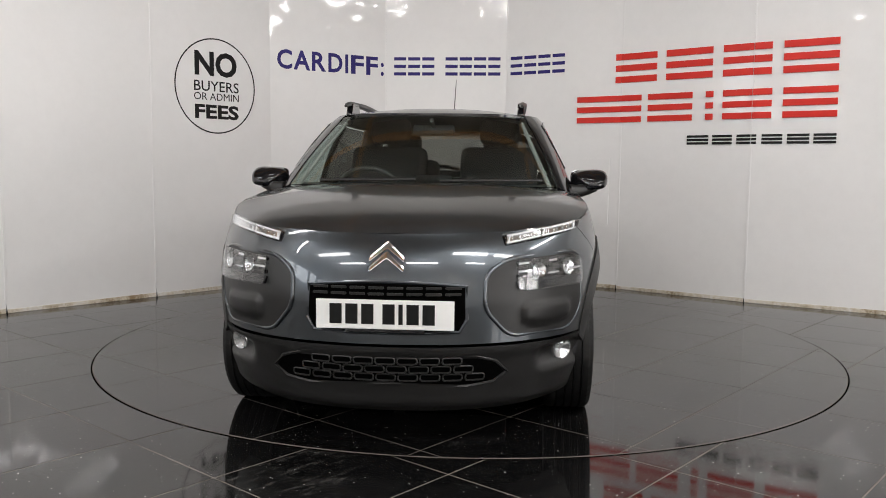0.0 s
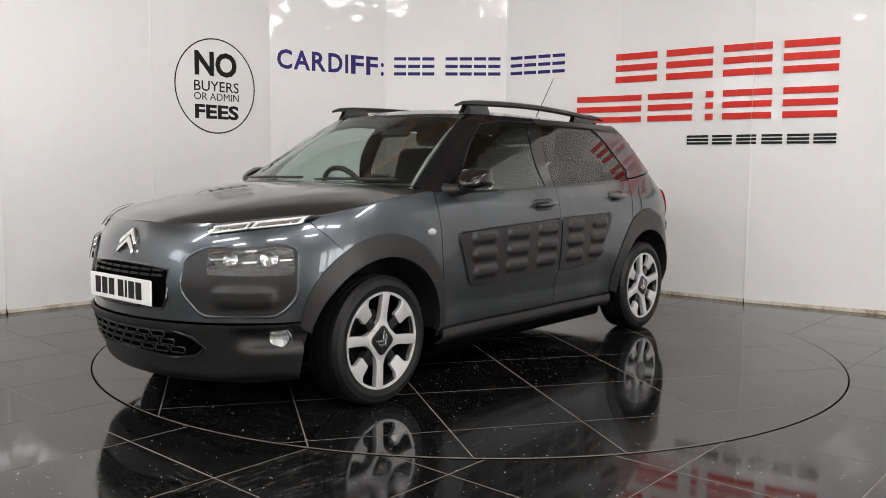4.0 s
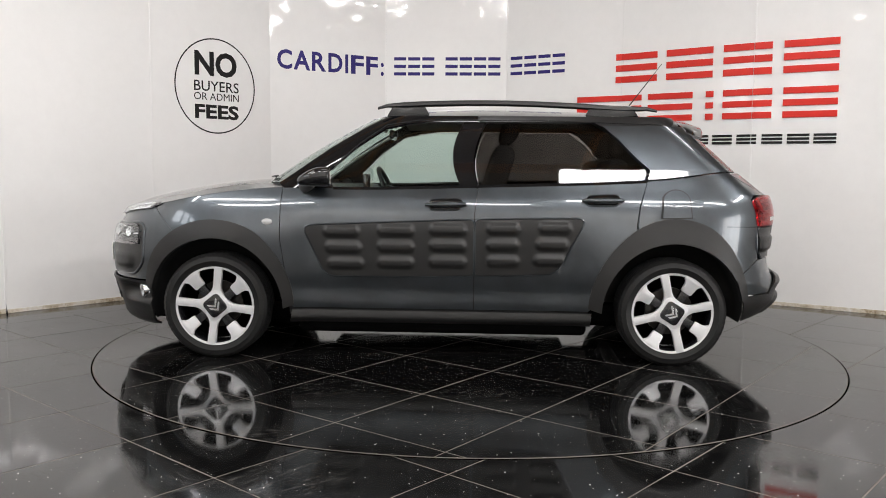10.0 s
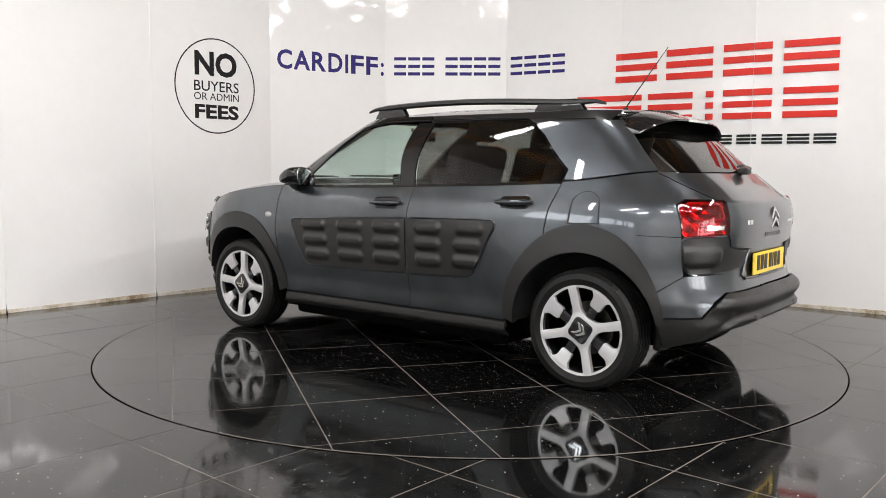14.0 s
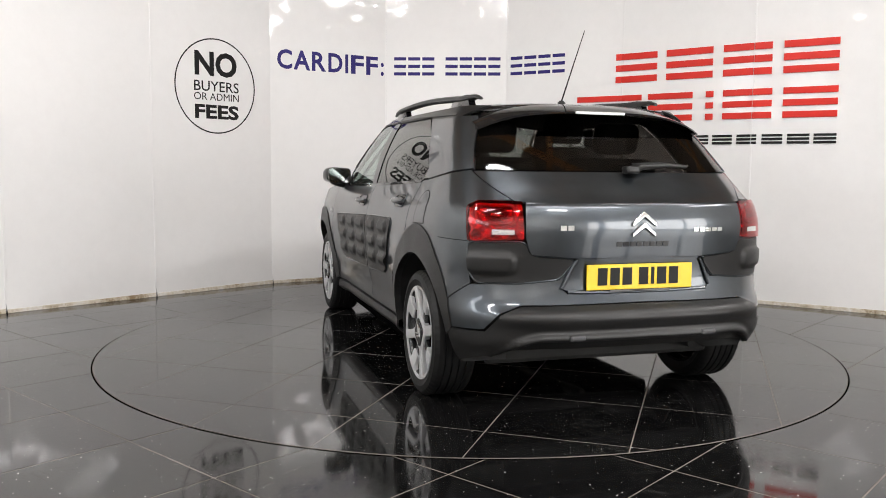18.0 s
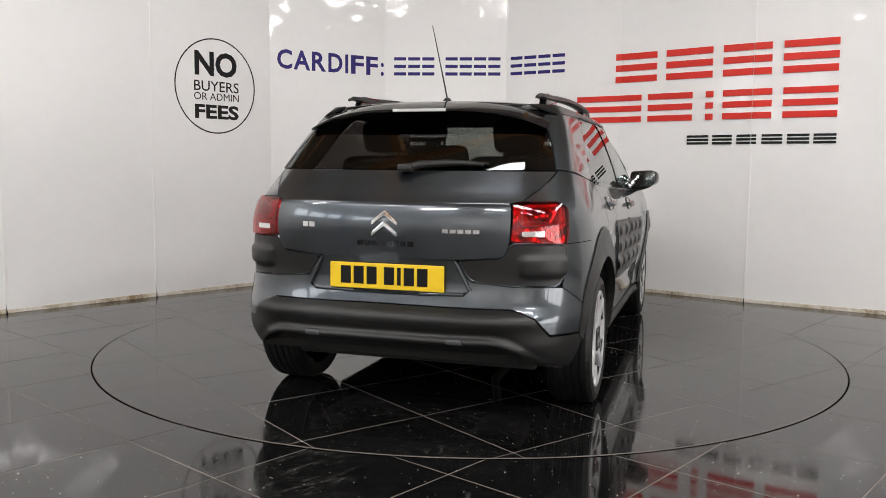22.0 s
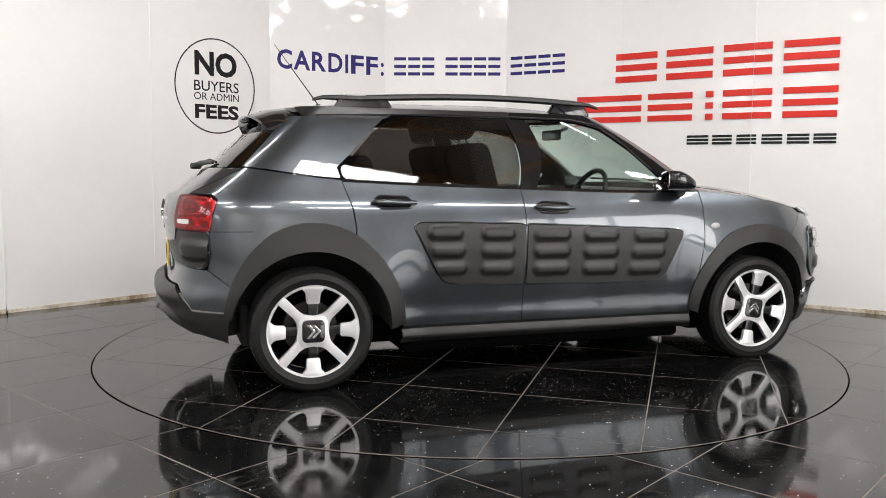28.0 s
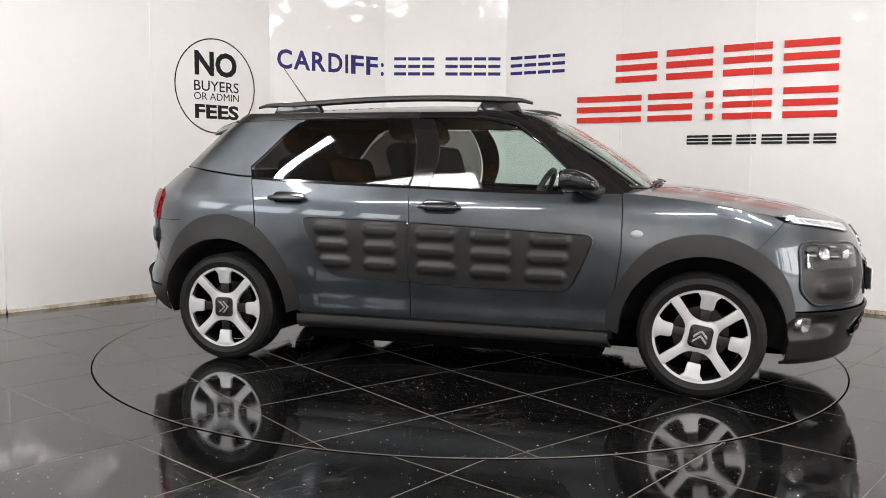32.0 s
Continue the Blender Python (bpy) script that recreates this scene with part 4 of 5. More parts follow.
def build_cabin():
    # windscreen
    left = [CF(0.0, 1.012), CF(0.35, 1.012), CF(0.58, 1.010), CF(0.685, 1.008), CF(0.655, 1.10), CF(0.60, 1.22), CF(0.535, 1.35), CF(0.515, 1.392), CF(0.3, 1.396), CF(0.0, 1.398)]
    ws = left + [(-p[0], p[1]) for p in reversed(left[1:-1])]
    screen = on_car("windscreen", shell(cabin, ws, depth=0.006, gap=0.002, step=0.05, back=True), GLASS, "clear laminated windscreen")
    screen.visible_shadow = False
    # pillars and window frames in black
    apil = [CF(0.687, 1.005), CF(0.657, 1.10), CF(0.602, 1.22), CF(0.537, 1.35), CF(0.515, 1.405), C(-0.2, 1.405), C(-0.2, 1.368), C(0.10, 1.366), C(0.22, 1.352), C(0.34, 1.325), C(0.50, 1.215), C(0.66, 1.065), C(0.62, 1.0), C(0.62, 0.975), C(0.90, 0.975)]
    pair_of("windscreen_pillar", cabin, apil, GLOSS, off=0.002, step=0.03)
    bp = [C(-0.115, 1.366), C(-0.243, 1.366), C(-0.205, 0.99), C(-0.105, 0.99)]
    pair_of("door_pillar", cabin, bp, GLOSS, off=0.002)
    rr = [C(-0.2, 1.405), C(-0.2, 1.367), C(-0.86, 1.366), C(-0.90, 1.345), C(-1.30, 1.345), C(-1.33, 1.405)]
    pair_of("roof_side_rail", cabin, rr, SATIN, off=0.002)
    # side glass
    fw = soften(cabin, [C(-0.118, 1.362), C(0.10, 1.362), C(0.22, 1.348), C(0.34, 1.320), C(0.50, 1.21), C(0.655, 1.065), C(0.60, 0.985), C(0.2, 0.992), C(-0.108, 1.0)], 0.02)
    rw = soften(cabin, [C(-0.243, 1.362), C(-0.85, 1.362), C(-0.975, 1.275), C(-1.15, 1.095), C(-1.13, 1.04), C(-0.7, 1.018), C(-0.207, 1.004)], 0.02)
    for ob in pair_of("front_side_window", cabin, fw, GLASS, depth=0.005, gap=0.001, step=0.05, back=True, off=-0.002) + pair_of("rear_side_window", cabin, rw, TINT, "dark privacy glass", depth=0.005, gap=0.001, step=0.05, back=True, off=-0.002):
        ob.visible_shadow = False
    # grey rear pillar panel with its bright line
    cp = [C(-0.90, 1.350), C(-0.985, 1.275), C(-1.158, 1.10), C(-1.142, 1.046)] + [C(x, waist_x(x) + 0.003) for x in (-1.2, -1.3, -1.4, -1.5)] + [CR(0.655, 1.096), CR(0.625, 1.19), CR(0.565, 1.32), CR(0.55, 1.35), C(-1.28, 1.352)]
    pair_of("rear_pillar_panel", cabin, cp, PAINT, off=0.004)
    # tailgate glass
    left = [CR(0.0, 1.092), CR(0.4, 1.092), CR(0.652, 1.095), CR(0.621, 1.19), CR(0.56, 1.32), CR(0.53, 1.372), CR(0.0, 1.378)]
    rg = left + [(6 - p[0], p[1]) for p in reversed(left[1:-1])]
    rear = on_car("rear_window", shell(cabin, rg, depth=0.005, gap=0.002, step=0.05, back=True, off=0.0), TINT, "dark privacy glass")
    rear.visible_shadow = False
    def drip():
        pts = [C(0.62, 1.105), C(0.48, 1.238), C(0.33, 1.345), C(0.16, 1.372), C(-0.2, 1.377), C(-0.6, 1.377), C(-0.9, 1.368), C(-1.25, 1.358)]
        return tube([frame_at(cabin, *q)[0] + frame_at(cabin, *q)[1] * 0.004 for q in pts], 0.0034, None, 6)
    mirrored(drip, "drip_line", SATIN, "thin dark line over the side windows")
    strip = waist(-1.14, 0.62, 14, -0.004) + waist(0.62, -1.14, 14, 0.010)
    pair_of("window_seal", body, strip, GLOSS, off=0.003, gap=0, depth=0.02)
    # spoiler
    bm = bmesh.new()
    sec = [(-1.30, 0.0), (-1.46, -0.022), (-1.545, -0.052), (-1.55, -0.062), (-1.45, -0.058), (-1.36, -0.05)]
    rows = []
    for j in range(29):
        f = -1 + j / 14
        y = 0.572 * f
        drop = 1.437 - 0.082 * abs(f) ** 3.4
        back = 0.07 * abs(f) ** 3
        rows.append([bm.verts.new((x + (back if k in (1, 2, 3, 4) else 0), y * (1 if k == 0 else 1.03), drop + h - 0.012)) for k, (x, h) in enumerate(sec)])
    for a, b in zip(rows, rows[1:]):
        for k in range(len(sec)):
            m = (k + 1) % len(sec)
            bm.faces.new((a[k], a[m], b[m], b[k]))
    bm.faces.new(rows[0])
    bm.faces.new(rows[-1][::-1])
    bmesh.ops.recalc_face_normals(bm, faces=bm.faces)
    sp = on_car("rear_spoiler", smooth_faces(bm, 40), GLOSS, "gloss black roof spoiler")
    part("brake_light", box((0.012, 0.26, 0.014), (-1.552, 0, 1.367), 0.003), WHITELENS, sp)


def build_rails():
    """Roof bars: a black blade on two feet, with a bright strip in the gap."""
    def blade():
        bm = bmesh.new()
        path = []
        n = 30
        for i in range(n + 1):
            k = i / n
            x = 0.40 - 1.64 * k
            z = 1.458 + 0.027 * math.sin(math.pi * min(k * 1.1 + 0.06, 1)) - (0.012 if k in (0, 1) else 0)
            y = 0.505 - 0.03 * (k - 0.3) ** 2
            path.append((x, y, z))
        rows = []
        for i, (x, y, z) in enumerate(path):
            w = 0.028 * (0.35 + 0.65 * min(1, min(i, n - i) / 3))
            h = 0.0175 * (0.45 + 0.55 * min(1, min(i, n - i) / 3))
            rows.append([bm.verts.new((x, y + a * w, z + b * h)) for a, b in ((-1, -0.6), (-0.6, 0.7), (0.2, 1), (0.9, 0.5), (1, -0.4), (0.3, -1))])
        for a, b in zip(rows, rows[1:]):
            for k in range(6):
                bm.faces.new((a[k], a[(k + 1) % 6], b[(k + 1) % 6], b[k]))
        bm.faces.new(rows[0])
        bm.faces.new(rows[-1][::-1])
        bmesh.ops.recalc_face_normals(bm, faces=bm.faces)
        return smooth_faces(bm, 45)

    def foot(x0, x1, lean):
        def make():
            bm = bmesh.new()
            pts = [(x0 - lean, 1.40), (x1 + lean, 1.40), (x1, 1.476), (x0, 1.476)]
            prism(outline_round(pts, 0.02), 0.036, bm, Matrix(((1, 0, 0, 0), (0, 0, 1, 0.478), (0, 1, 0, 0), (0, 0, 0, 1))), 0.006)
            return smooth_faces(bm, 40)
        return make
    rails = mirrored(blade, "roof_bar", PLASTIC, "black raised roof bar")
    mirrored(foot(0.13, 0.30, 0.05), "front_foot", GLOSS, "", rails)
    mirrored(foot(-1.09, -0.86, 0.05), "rear_foot", GLOSS, "", rails)


def build_wheels():
    FA, RA = AXLES
    prof = [(0.226, -0.095), (0.240, -0.100), (0.265, -0.104), (0.285, -0.100), (0.297, -0.088)]
    tread = []
    for k in range(5):
        y0 = -0.080 + k * 0.034
        tread += [(WHEEL_R - 0.001, y0), (WHEEL_R, y0 + 0.013), (WHEEL_R - 0.001, y0 + 0.026)]
        if k < 4:
            tread += [(WHEEL_R - 0.009, y0 + 0.0275), (WHEEL_R - 0.009, y0 + 0.0325)]
    prof = prof + tread + [(0.297, 0.088), (0.285, 0.100), (0.265, 0.104), (0.240, 0.100), (0.226, 0.095)]
    prof[2:3] = [(0.254, -0.1035), (0.258, -0.1055), (0.262, -0.104)]
    prof[-3:-2] = [(0.262, 0.104), (0.258, 0.1055), (0.254, 0.1035)]
    bm = lathe(prof, 168)
    # shoulder lugs
    for v in bm.verts:
        r = math.hypot(v.co.x, v.co.z)
        if 0.27 < r < 0.3025 and abs(v.co.y) > 0.079:
            if int(round(math.atan2(v.co.z, v.co.x) / (2 * math.pi) * 168)) % 3 == 0:
                f = (r - 0.003) / r
                v.co = Vector((v.co.x * f, v.co.y, v.co.z * f))
    tyre_me = mesh_of(smooth_faces(bm, 32), "tyre", RUBBER)
    # dark barrel of the rim, open towards the outside
    barrel = [(0.226, 0.095), (0.219, 0.092), (0.208, 0.075), (0.205, 0.0), (0.215, -0.09), (0.226, -0.095)]
    bm = lathe(barrel, 64)
    barrel_me = mesh_of(smooth_faces(bm, 40), "rim_barrel", DARKALLOY)
    bm = lathe([(0.2155, 0.092), (0.2275, 0.0955), (0.2275, 0.0995), (0.2155, 0.0975)], 72, closed=True)
    lip_me = mesh_of(smooth_faces(bm, 40), "rim_lip", ALLOY)
    # brake disc and back plate
    disc_me = mesh_of(smooth_faces(lathe([(0.0, 0.01), (0.07, 0.012), (0.075, 0.002), (0.135, 0.002), (0.135, -0.02), (0.0, -0.02)], 48), 30), "brake_disc", STEEL)
    back_me = mesh_of(smooth_faces(lathe([(0.0, -0.03), (0.205, -0.03), (0.205, -0.04), (0.0, -0.04)], 40), 30), "back_plate", SHADEBLACK)
    face = Matrix(((1, 0, 0, 0), (0, 0, 1, 0.066), (0, 1, 0, 0), (0, 0, 0, 1)))
    # bright spoke: from the square middle out to the lip
    sp = outline_round([(-0.058, 0.050), (0.058, 0.050), (0.029, 0.084), (0.0215, 0.112), (0.0235, 0.2245), (-0.0235, 0.2245), (-0.0215, 0.112), (-0.029, 0.084)], 0.012, 4)
    bm = prism(sp, 0.026, None, face, 0.002)
    for v in bm.verts:
        v.co.y += 0.012 * (v.co.z - 0.06) / 0.16 - 0.002
    spoke_me = mesh_of(smooth_faces(bm, 40), "spoke", ALLOY)
    # short bright pads between the spokes
    pd = outline_round([(-0.032, 0.134), (0.032, 0.134), (0.036, 0.190), (0.060, 0.2125), (0.030, 0.2185), (0.0, 0.2205), (-0.030, 0.2185), (-0.060, 0.2125), (-0.036, 0.190)], 0.012, 4)
    bm = prism(pd, 0.020, None, face, 0.002)
    for v in bm.verts:
        v.co.y += 0.016 * (v.co.z - 0.06) / 0.16 - 0.002
    pad_me = mesh_of(smooth_faces(bm, 40), "rim_pad", ALLOY)
    arm = prism([(-0.022, 0.05), (0.022, 0.05), (0.026, 0.15), (-0.026, 0.15)], 0.03, None, Matrix.Translation((0, -0.012, 0)) @ face, 0.004)
    arm_me = mesh_of(smooth_faces(arm, 40), "dark_spoke", DARKALLOY)
    # square middle with rounded dark cap
    ringo = rounded_rect(0.144, 0.144, 0.034)
    bm = prism(ringo, 0.028, None, face, 0.002)
    mid_me = mesh_of(smooth_faces(bm, 40), "rim_centre", ALLOY)
    bm = prism(rounded_rect(0.112, 0.112, 0.028), 0.034, None, face, 0.005)
    cap_me = mesh_of(smooth_faces(bm, 40), "centre_cap", GLOSS)
    bm = bmesh.new()
    for k in (0, 1):
        o = -0.019 + 0.024 * k
        prism([(-0.033, o - 0.015), (0.0, o + 0.016), (0.033, o - 0.015), (0.033, o - 0.001), (0.0, o + 0.030), (-0.033, o - 0.001)], 0.003, bm, Matrix.Translation((0, 0.034, 0)) @ face, 0.0008)
    chev_me = mesh_of(bm, "chevron", CHROME)
    for x, side, spin, badge in ((FA, 1, -6, 225), (RA, 1, 13, 225), (FA, -1, 35, 315), (RA, -1, 45, 225)):
        wheel = new("wheel")
        wheel.parent = car
        y = 0.722 * side
        m = pose(x, y, WHEEL_R, 0, 0, 0 if side > 0 else 180)
        wheel.matrix_basis = Matrix.Translation(OFFSET) @ m @ pose(0, 0, 0, 0, spin, 0)
        for name, me, turns in (("tyre", tyre_me, (0,)), ("rim_barrel", barrel_me, (0,)), ("rim_lip", lip_me, (0,)), ("brake_disc", disc_me, (0,)), ("back_plate", back_me, (0,)), ("spoke", spoke_me, (0, 90, 180, 270)), ("rim_pad", pad_me, (45, 135, 225, 315)), ("dark_spoke", arm_me, (45, 135, 225, 315)), ("rim_centre", mid_me, (45,)), ("centre_cap", cap_me, (45,)), ("chevron", chev_me, (badge,))):
            for a in turns:
                ob = new(name, me)
                ob.parent = wheel
                ob.matrix_basis = pose(0, 0, 0, 0, a, 0)


def build_bumps(fd, rd):
    """Padded side panels with rows of raised cushions."""
    cols = (0.553, 0.257, -0.035, -0.343, -0.617)
    rows = ((0.752, 0.012), (0.661, 0.0), (0.570, -0.012))

    def cushions(p):
        h = 0.0
        for k, cx in enumerate(cols):
            for z, shift in rows:
                w = 0.110 if k < 3 else 0.098
                zz = z + 0.026 * (0.3 - cx)
                dx = max(abs(p.x - (cx + shift * (1.0 if k == 0 else 0) - shift * (1.0 if k == 4 else 0))) - (w - 0.038), 0)
                d = math.hypot(dx, p.z - zz) / 0.039
                if d < 1:
                    e = min(max((0.66 - d) / 0.16, 0), 1)
                    h = max(h, 0.009 * (1 - d * d) ** 0.8 + 0.0055 * e * e * (3 - 2 * e))
        return h
    front = [B(0.745, 0.775), B(0.772, 0.762), B(0.768, 0.735), B(0.675, 0.53), B(0.645, 0.50), B(0.60, 0.490), B(0.2, 0.492), B(-0.178, 0.500), B(-0.178, 0.815), B(0.3, 0.795)]
    rear = [B(-0.189, 0.500), B(-0.58, 0.512), B(-0.63, 0.525), B(-0.665, 0.56), B(-0.785, 0.79), B(-0.79, 0.815), B(-0.765, 0.828), B(-0.5, 0.824), B(-0.189, 0.815)]
    front, rear = soften(body, front, 0.022, 3), soften(body, rear, 0.022, 3)
    pair_of("front_cushion_panel", body, front, PLASTIC, "matt black cushioned plastic side panel", fd, off=0.008, depth=0.024, raise_by=cushions, step=0.0078)
    for outline, doors in ((front, fd), (rear, rd)):
        def panel_edge(outline=outline):
            return tube([frame_at(body, *q)[0] + frame_at(body, *q)[1] * 0.0005 for q in inset(body, outline, -0.003)], 0.0052, None, 6, True)
        mirrored(panel_edge, "panel_edge", PAINT, "painted rim round the cushioned panel", doors)
    pair_of("rear_cushion_panel", body, rear, PLASTIC, "matt black cushioned plastic side panel", rd, off=0.008, depth=0.024, raise_by=cushions, step=0.0078)


def build_front(bumper):
    # headlamp pods
    pod = soften(body, [F(0.372, 0.70), F(0.45, 0.752), F(0.705, 0.768), F(0.738, 0.745), F(0.743, 0.54), F(0.695, 0.468), F(0.46, 0.468), F(0.372, 0.57)], 0.04, 5)

    def bulge(p):
        d = ((abs(p.y) - 0.60) / 0.108) ** 4 + ((p.z - 0.548) / 0.047) ** 4
        e = min(max((0.62 - d) / 0.25, 0), 1)
        return 0.010 * max(0, 1 - d) + 0.007 * e * e * (3 - 2 * e)
    pods = pair_of("headlamp_pod", body, pod, PLASTIC, "dark plastic pod round the headlamp", off=0.006, raise_by=bulge, step=0.014)
    lamp = soften(body, [F(0.475, 0.743), F(0.70, 0.759), F(0.728, 0.742), F(0.737, 0.655), F(0.72, 0.640), F(0.485, 0.636)], 0.016)
    pair_of("reflector", body, lamp, SMOKED, "dark headlamp housing with bright facets", pods, off=0.009, depth=0.02, step=0.008, raise_by=lambda p: -0.004 + 0.006 * math.sin(p.y * 46 + p.z * 30) * math.sin(p.z * 190))
    trim = [F(0.48, 0.668), F(0.733, 0.672), F(0.733, 0.645), F(0.49, 0.640)]
    pair_of("lamp_bezel", body, trim, GLOSS, "gloss black bezel", pods, off=0.016, depth=0.01, gap=0, step=0.03)
    for y, z, r in ((0.672, 0.712, 0.036), (0.560, 0.708, 0.032)):
        def bowl(y=y, z=z, r=r):
            p, n, _ = frame_at(body, F(y, z)[0], z)
            bm = lathe([(0.004, 0.002), (r * 0.4, 0.004), (r * 0.5, 0.007), (r, 0.0125), (r, 0.0)], 28, "Z")
            bmesh.ops.transform(bm, matrix=Matrix.Translation(p + n * 0.010) @ n.to_track_quat("Z", "Y").to_matrix().to_4x4(), verts=bm.verts)
            return smooth_faces(bm, 50)
        mirrored(bowl, "lamp_bowl", CHROME, "", pods)
    for y0, y1, z in ((0.487, 0.525, 0.728), (0.485, 0.540, 0.700), (0.600, 0.632, 0.735), (0.598, 0.640, 0.690), (0.700, 0.728, 0.700)):
        fin = [F(y0, z), F(y1, z + 0.003), F(y1, z + 0.010), F(y0, z + 0.007)]
        pair_of("lamp_fin", body, fin, CHROME, "bright fin in the headlamp", pods, off=0.017, depth=0.008, gap=0, step=0.02)
    ind = [F(0.50, 0.668), F(0.58, 0.672), F(0.58, 0.648), F(0.505, 0.645)]
    pair_of("indicator", body, ind, WHITELENS, "small clear indicator", pods, off=0.012, depth=0.006)
    for ob in pair_of("headlamp_lens", body, lamp, LENS, "clear headlamp cover", pods, off=0.026, depth=0.004, gap=0.0, step=0.03, back=True):
        ob.visible_shadow = False
    def pod_edge():
        return tube([frame_at(body, *q)[0] + frame_at(body, *q)[1] * 0.002 for q in inset(body, pod, -0.003)], 0.0085, None, 8, True)
    mirrored(pod_edge, "pod_edge", PAINT, "painted edge round the headlamp pod")
    # thin daytime lamps under the hood edge
    drl = [F(0.425, 0.838), F(0.44, 0.800), F(0.60, 0.826), F(0.715, 0.850), F(0.745, 0.885), F(0.70, 0.884), F(0.60, 0.868), F(0.50, 0.852)]
    d = pair_of("daytime_lamp", body, drl, GLOSS, "slim clear daytime lamp in black surround", off=0.004, step=0.02)
    for a, b in ((0.446, 0.568), (0.580, 0.712)):
        lo = lambda y, up: F(y, 0.808 + (y - 0.455) * 0.17 + up)
        seg = [lo(a, 0.0), lo(b, 0.0), lo(b + 0.012, 0.035), lo(a - 0.004, 0.029)]
        pair_of("lamp_mirror", body, seg, MIRROR, "bright faceted mirror", d, off=0.006, depth=0.003, step=0.012, raise_by=lambda p: 0.002 * math.sin(p.y * 260))
        for u0, u1 in ((0.0, 0.006), (0.024, 0.030)):
            line = [lo(a, u0), lo(b, u0), lo(b + 0.01, u1), lo(a - 0.003, u1)]
            pair_of("light_bar", body, line, GREYLENS, "clear light bar", d, off=0.011, depth=0.006, gap=0, step=0.02)
        for y in (a + 0.004, b - 0.004):
            line = [lo(y - 0.003, 0.004), lo(y + 0.003, 0.004), lo(y + 0.008, 0.028), lo(y + 0.002, 0.028)]
            pair_of("light_bar", body, line, GREYLENS, "clear light bar", d, off=0.011, depth=0.006, gap=0, step=0.02)
    for ob in pair_of("lamp_cover", body, drl, LENS, "clear lamp cover", d, off=0.016, depth=0.004, gap=0.001, step=0.02, back=True):
        ob.visible_shadow = False
    # grille opening and number plate
    g = [F(-0.298 + 0.596 * i / 8, 0.668 - 0.014 * abs(-1 + i / 4) ** 2) for i in range(9)] + [F(0.300, 0.535), F(0.275, 0.490)] + [F(0.15, 0.487), F(0.0, 0.486), F(-0.15, 0.487)] + [F(-0.275, 0.490), F(-0.300, 0.535)]
    on_car("grille_edge", tube([frame_at(body, *q)[0] + frame_at(body, *q)[1] * 0.001 for q in inset(body, g, -0.004)], 0.0065, None, 6, True), PAINT, "painted edge round the grille")
    gr = on_car("grille", shell(body, g, off=0.0025, depth=0.004, step=0.03), SHADEBLACK, "black slatted grille round the number plate")
    for k in range(8):
        y0 = -0.282 + k * 0.0715
        for z in (0.650, 0.628, 0.606):
            p, n, _ = frame_at(body, F(y0 + 0.033, z)[0], z)
            q = p + n * 0.006
            if z < 0.61 and abs(y0 + 0.033) < 0.26:
                continue
            part("slat", prism(rounded_rect(0.062, 0.010, 0.004, 2), 0.006, None, Matrix.Translation(q) @ Matrix(((n.y, 0, n.x, 0), (-n.x, 0, n.y, 0), (0, 1, 0, 0), (0, 0, 0, 1))) @ pose(0, 0, 0, 0, 0, 0), 0.0015), PLASTIC, gr)
    plate = on_car("number_plate", box((0.008, 0.52, 0.111), (2.135, 0, 0.553), 0.003), PLATEWHITE, "white number plate")
    for k, y in enumerate((0.165, 0.105, 0.06, 0.015, -0.065, -0.125, -0.185)):
        part("bar", box((0.003, 0.016 if k == 2 else 0.046, 0.076), (2.1395, y, 0.555), 0.0005), INK, plate)
    part("plate_foot", box((0.006, 0.3, 0.012), (2.136, 0, 0.491), 0.002), GLOSS, plate)
    # badge: two plain chevrons
    for k in (0, 1):
        z = 0.745 + 0.036 * k
        bm = prism(outline_round([(-0.066, z - 0.042), (0.0, z + 0.008), (0.066, z - 0.042), (0.066, z - 0.018), (0.0, z + 0.036), (-0.066, z - 0.018)], 0.008, 2), 0.014, None, None, 0.004)
        for v in bm.verts:
            x, zz, d = v.co
            p, n, _ = frame_at(body, F(x, zz)[0], zz)
            v.co = p + n * (0.001 + d)
        bmesh.ops.recalc_face_normals(bm, faces=bm.faces)
        on_car("badge_chevron", bm, CHROME)
    # lower grille
    lg = [F(-0.445, 0.325), F(-0.41, 0.365), F(-0.34, 0.388), F(-0.2, 0.397), F(0.0, 0.400), F(0.2, 0.397), F(0.34, 0.388), F(0.41, 0.365), F(0.445, 0.325), F(0.40, 0.290), F(0.30, 0.276), F(0.0, 0.290), F(-0.30, 0.276), F(-0.40, 0.290)]
    low = part("lower_grille", shell(body, lg, off=0.004, depth=0.006, step=0.02), SHADEBLACK, bumper)
    part("grille_rim", tube([frame_at(body, *q)[0] + frame_at(body, *q)[1] * 0.004 for q in inset(body, lg, -0.006)], 0.007, None, 6, True), PLASTIC, bumper)
    for r, z in enumerate((0.378, 0.345, 0.312)):
        n = 9 if r != 1 else 8
        for k in range(n):
            y = (k - (n - 1) / 2) * 0.083
            if abs(y) > (0.33, 0.37, 0.36)[r]:
                continue
            p, nn, _ = frame_at(body, F(y, z)[0], z)
            ring = rounded_rect(0.074, 0.024, 0.011, 4)
            path = []
            t = Vector((-nn.y, nn.x, 0)).normalized()
            for a, b in ring:
                path.append(p + nn * 0.0085 + t * a + Vector((0, 0, b)))
            part("mesh_link", tube(path, 0.0036, None, 5, True), PLASTIC, low)
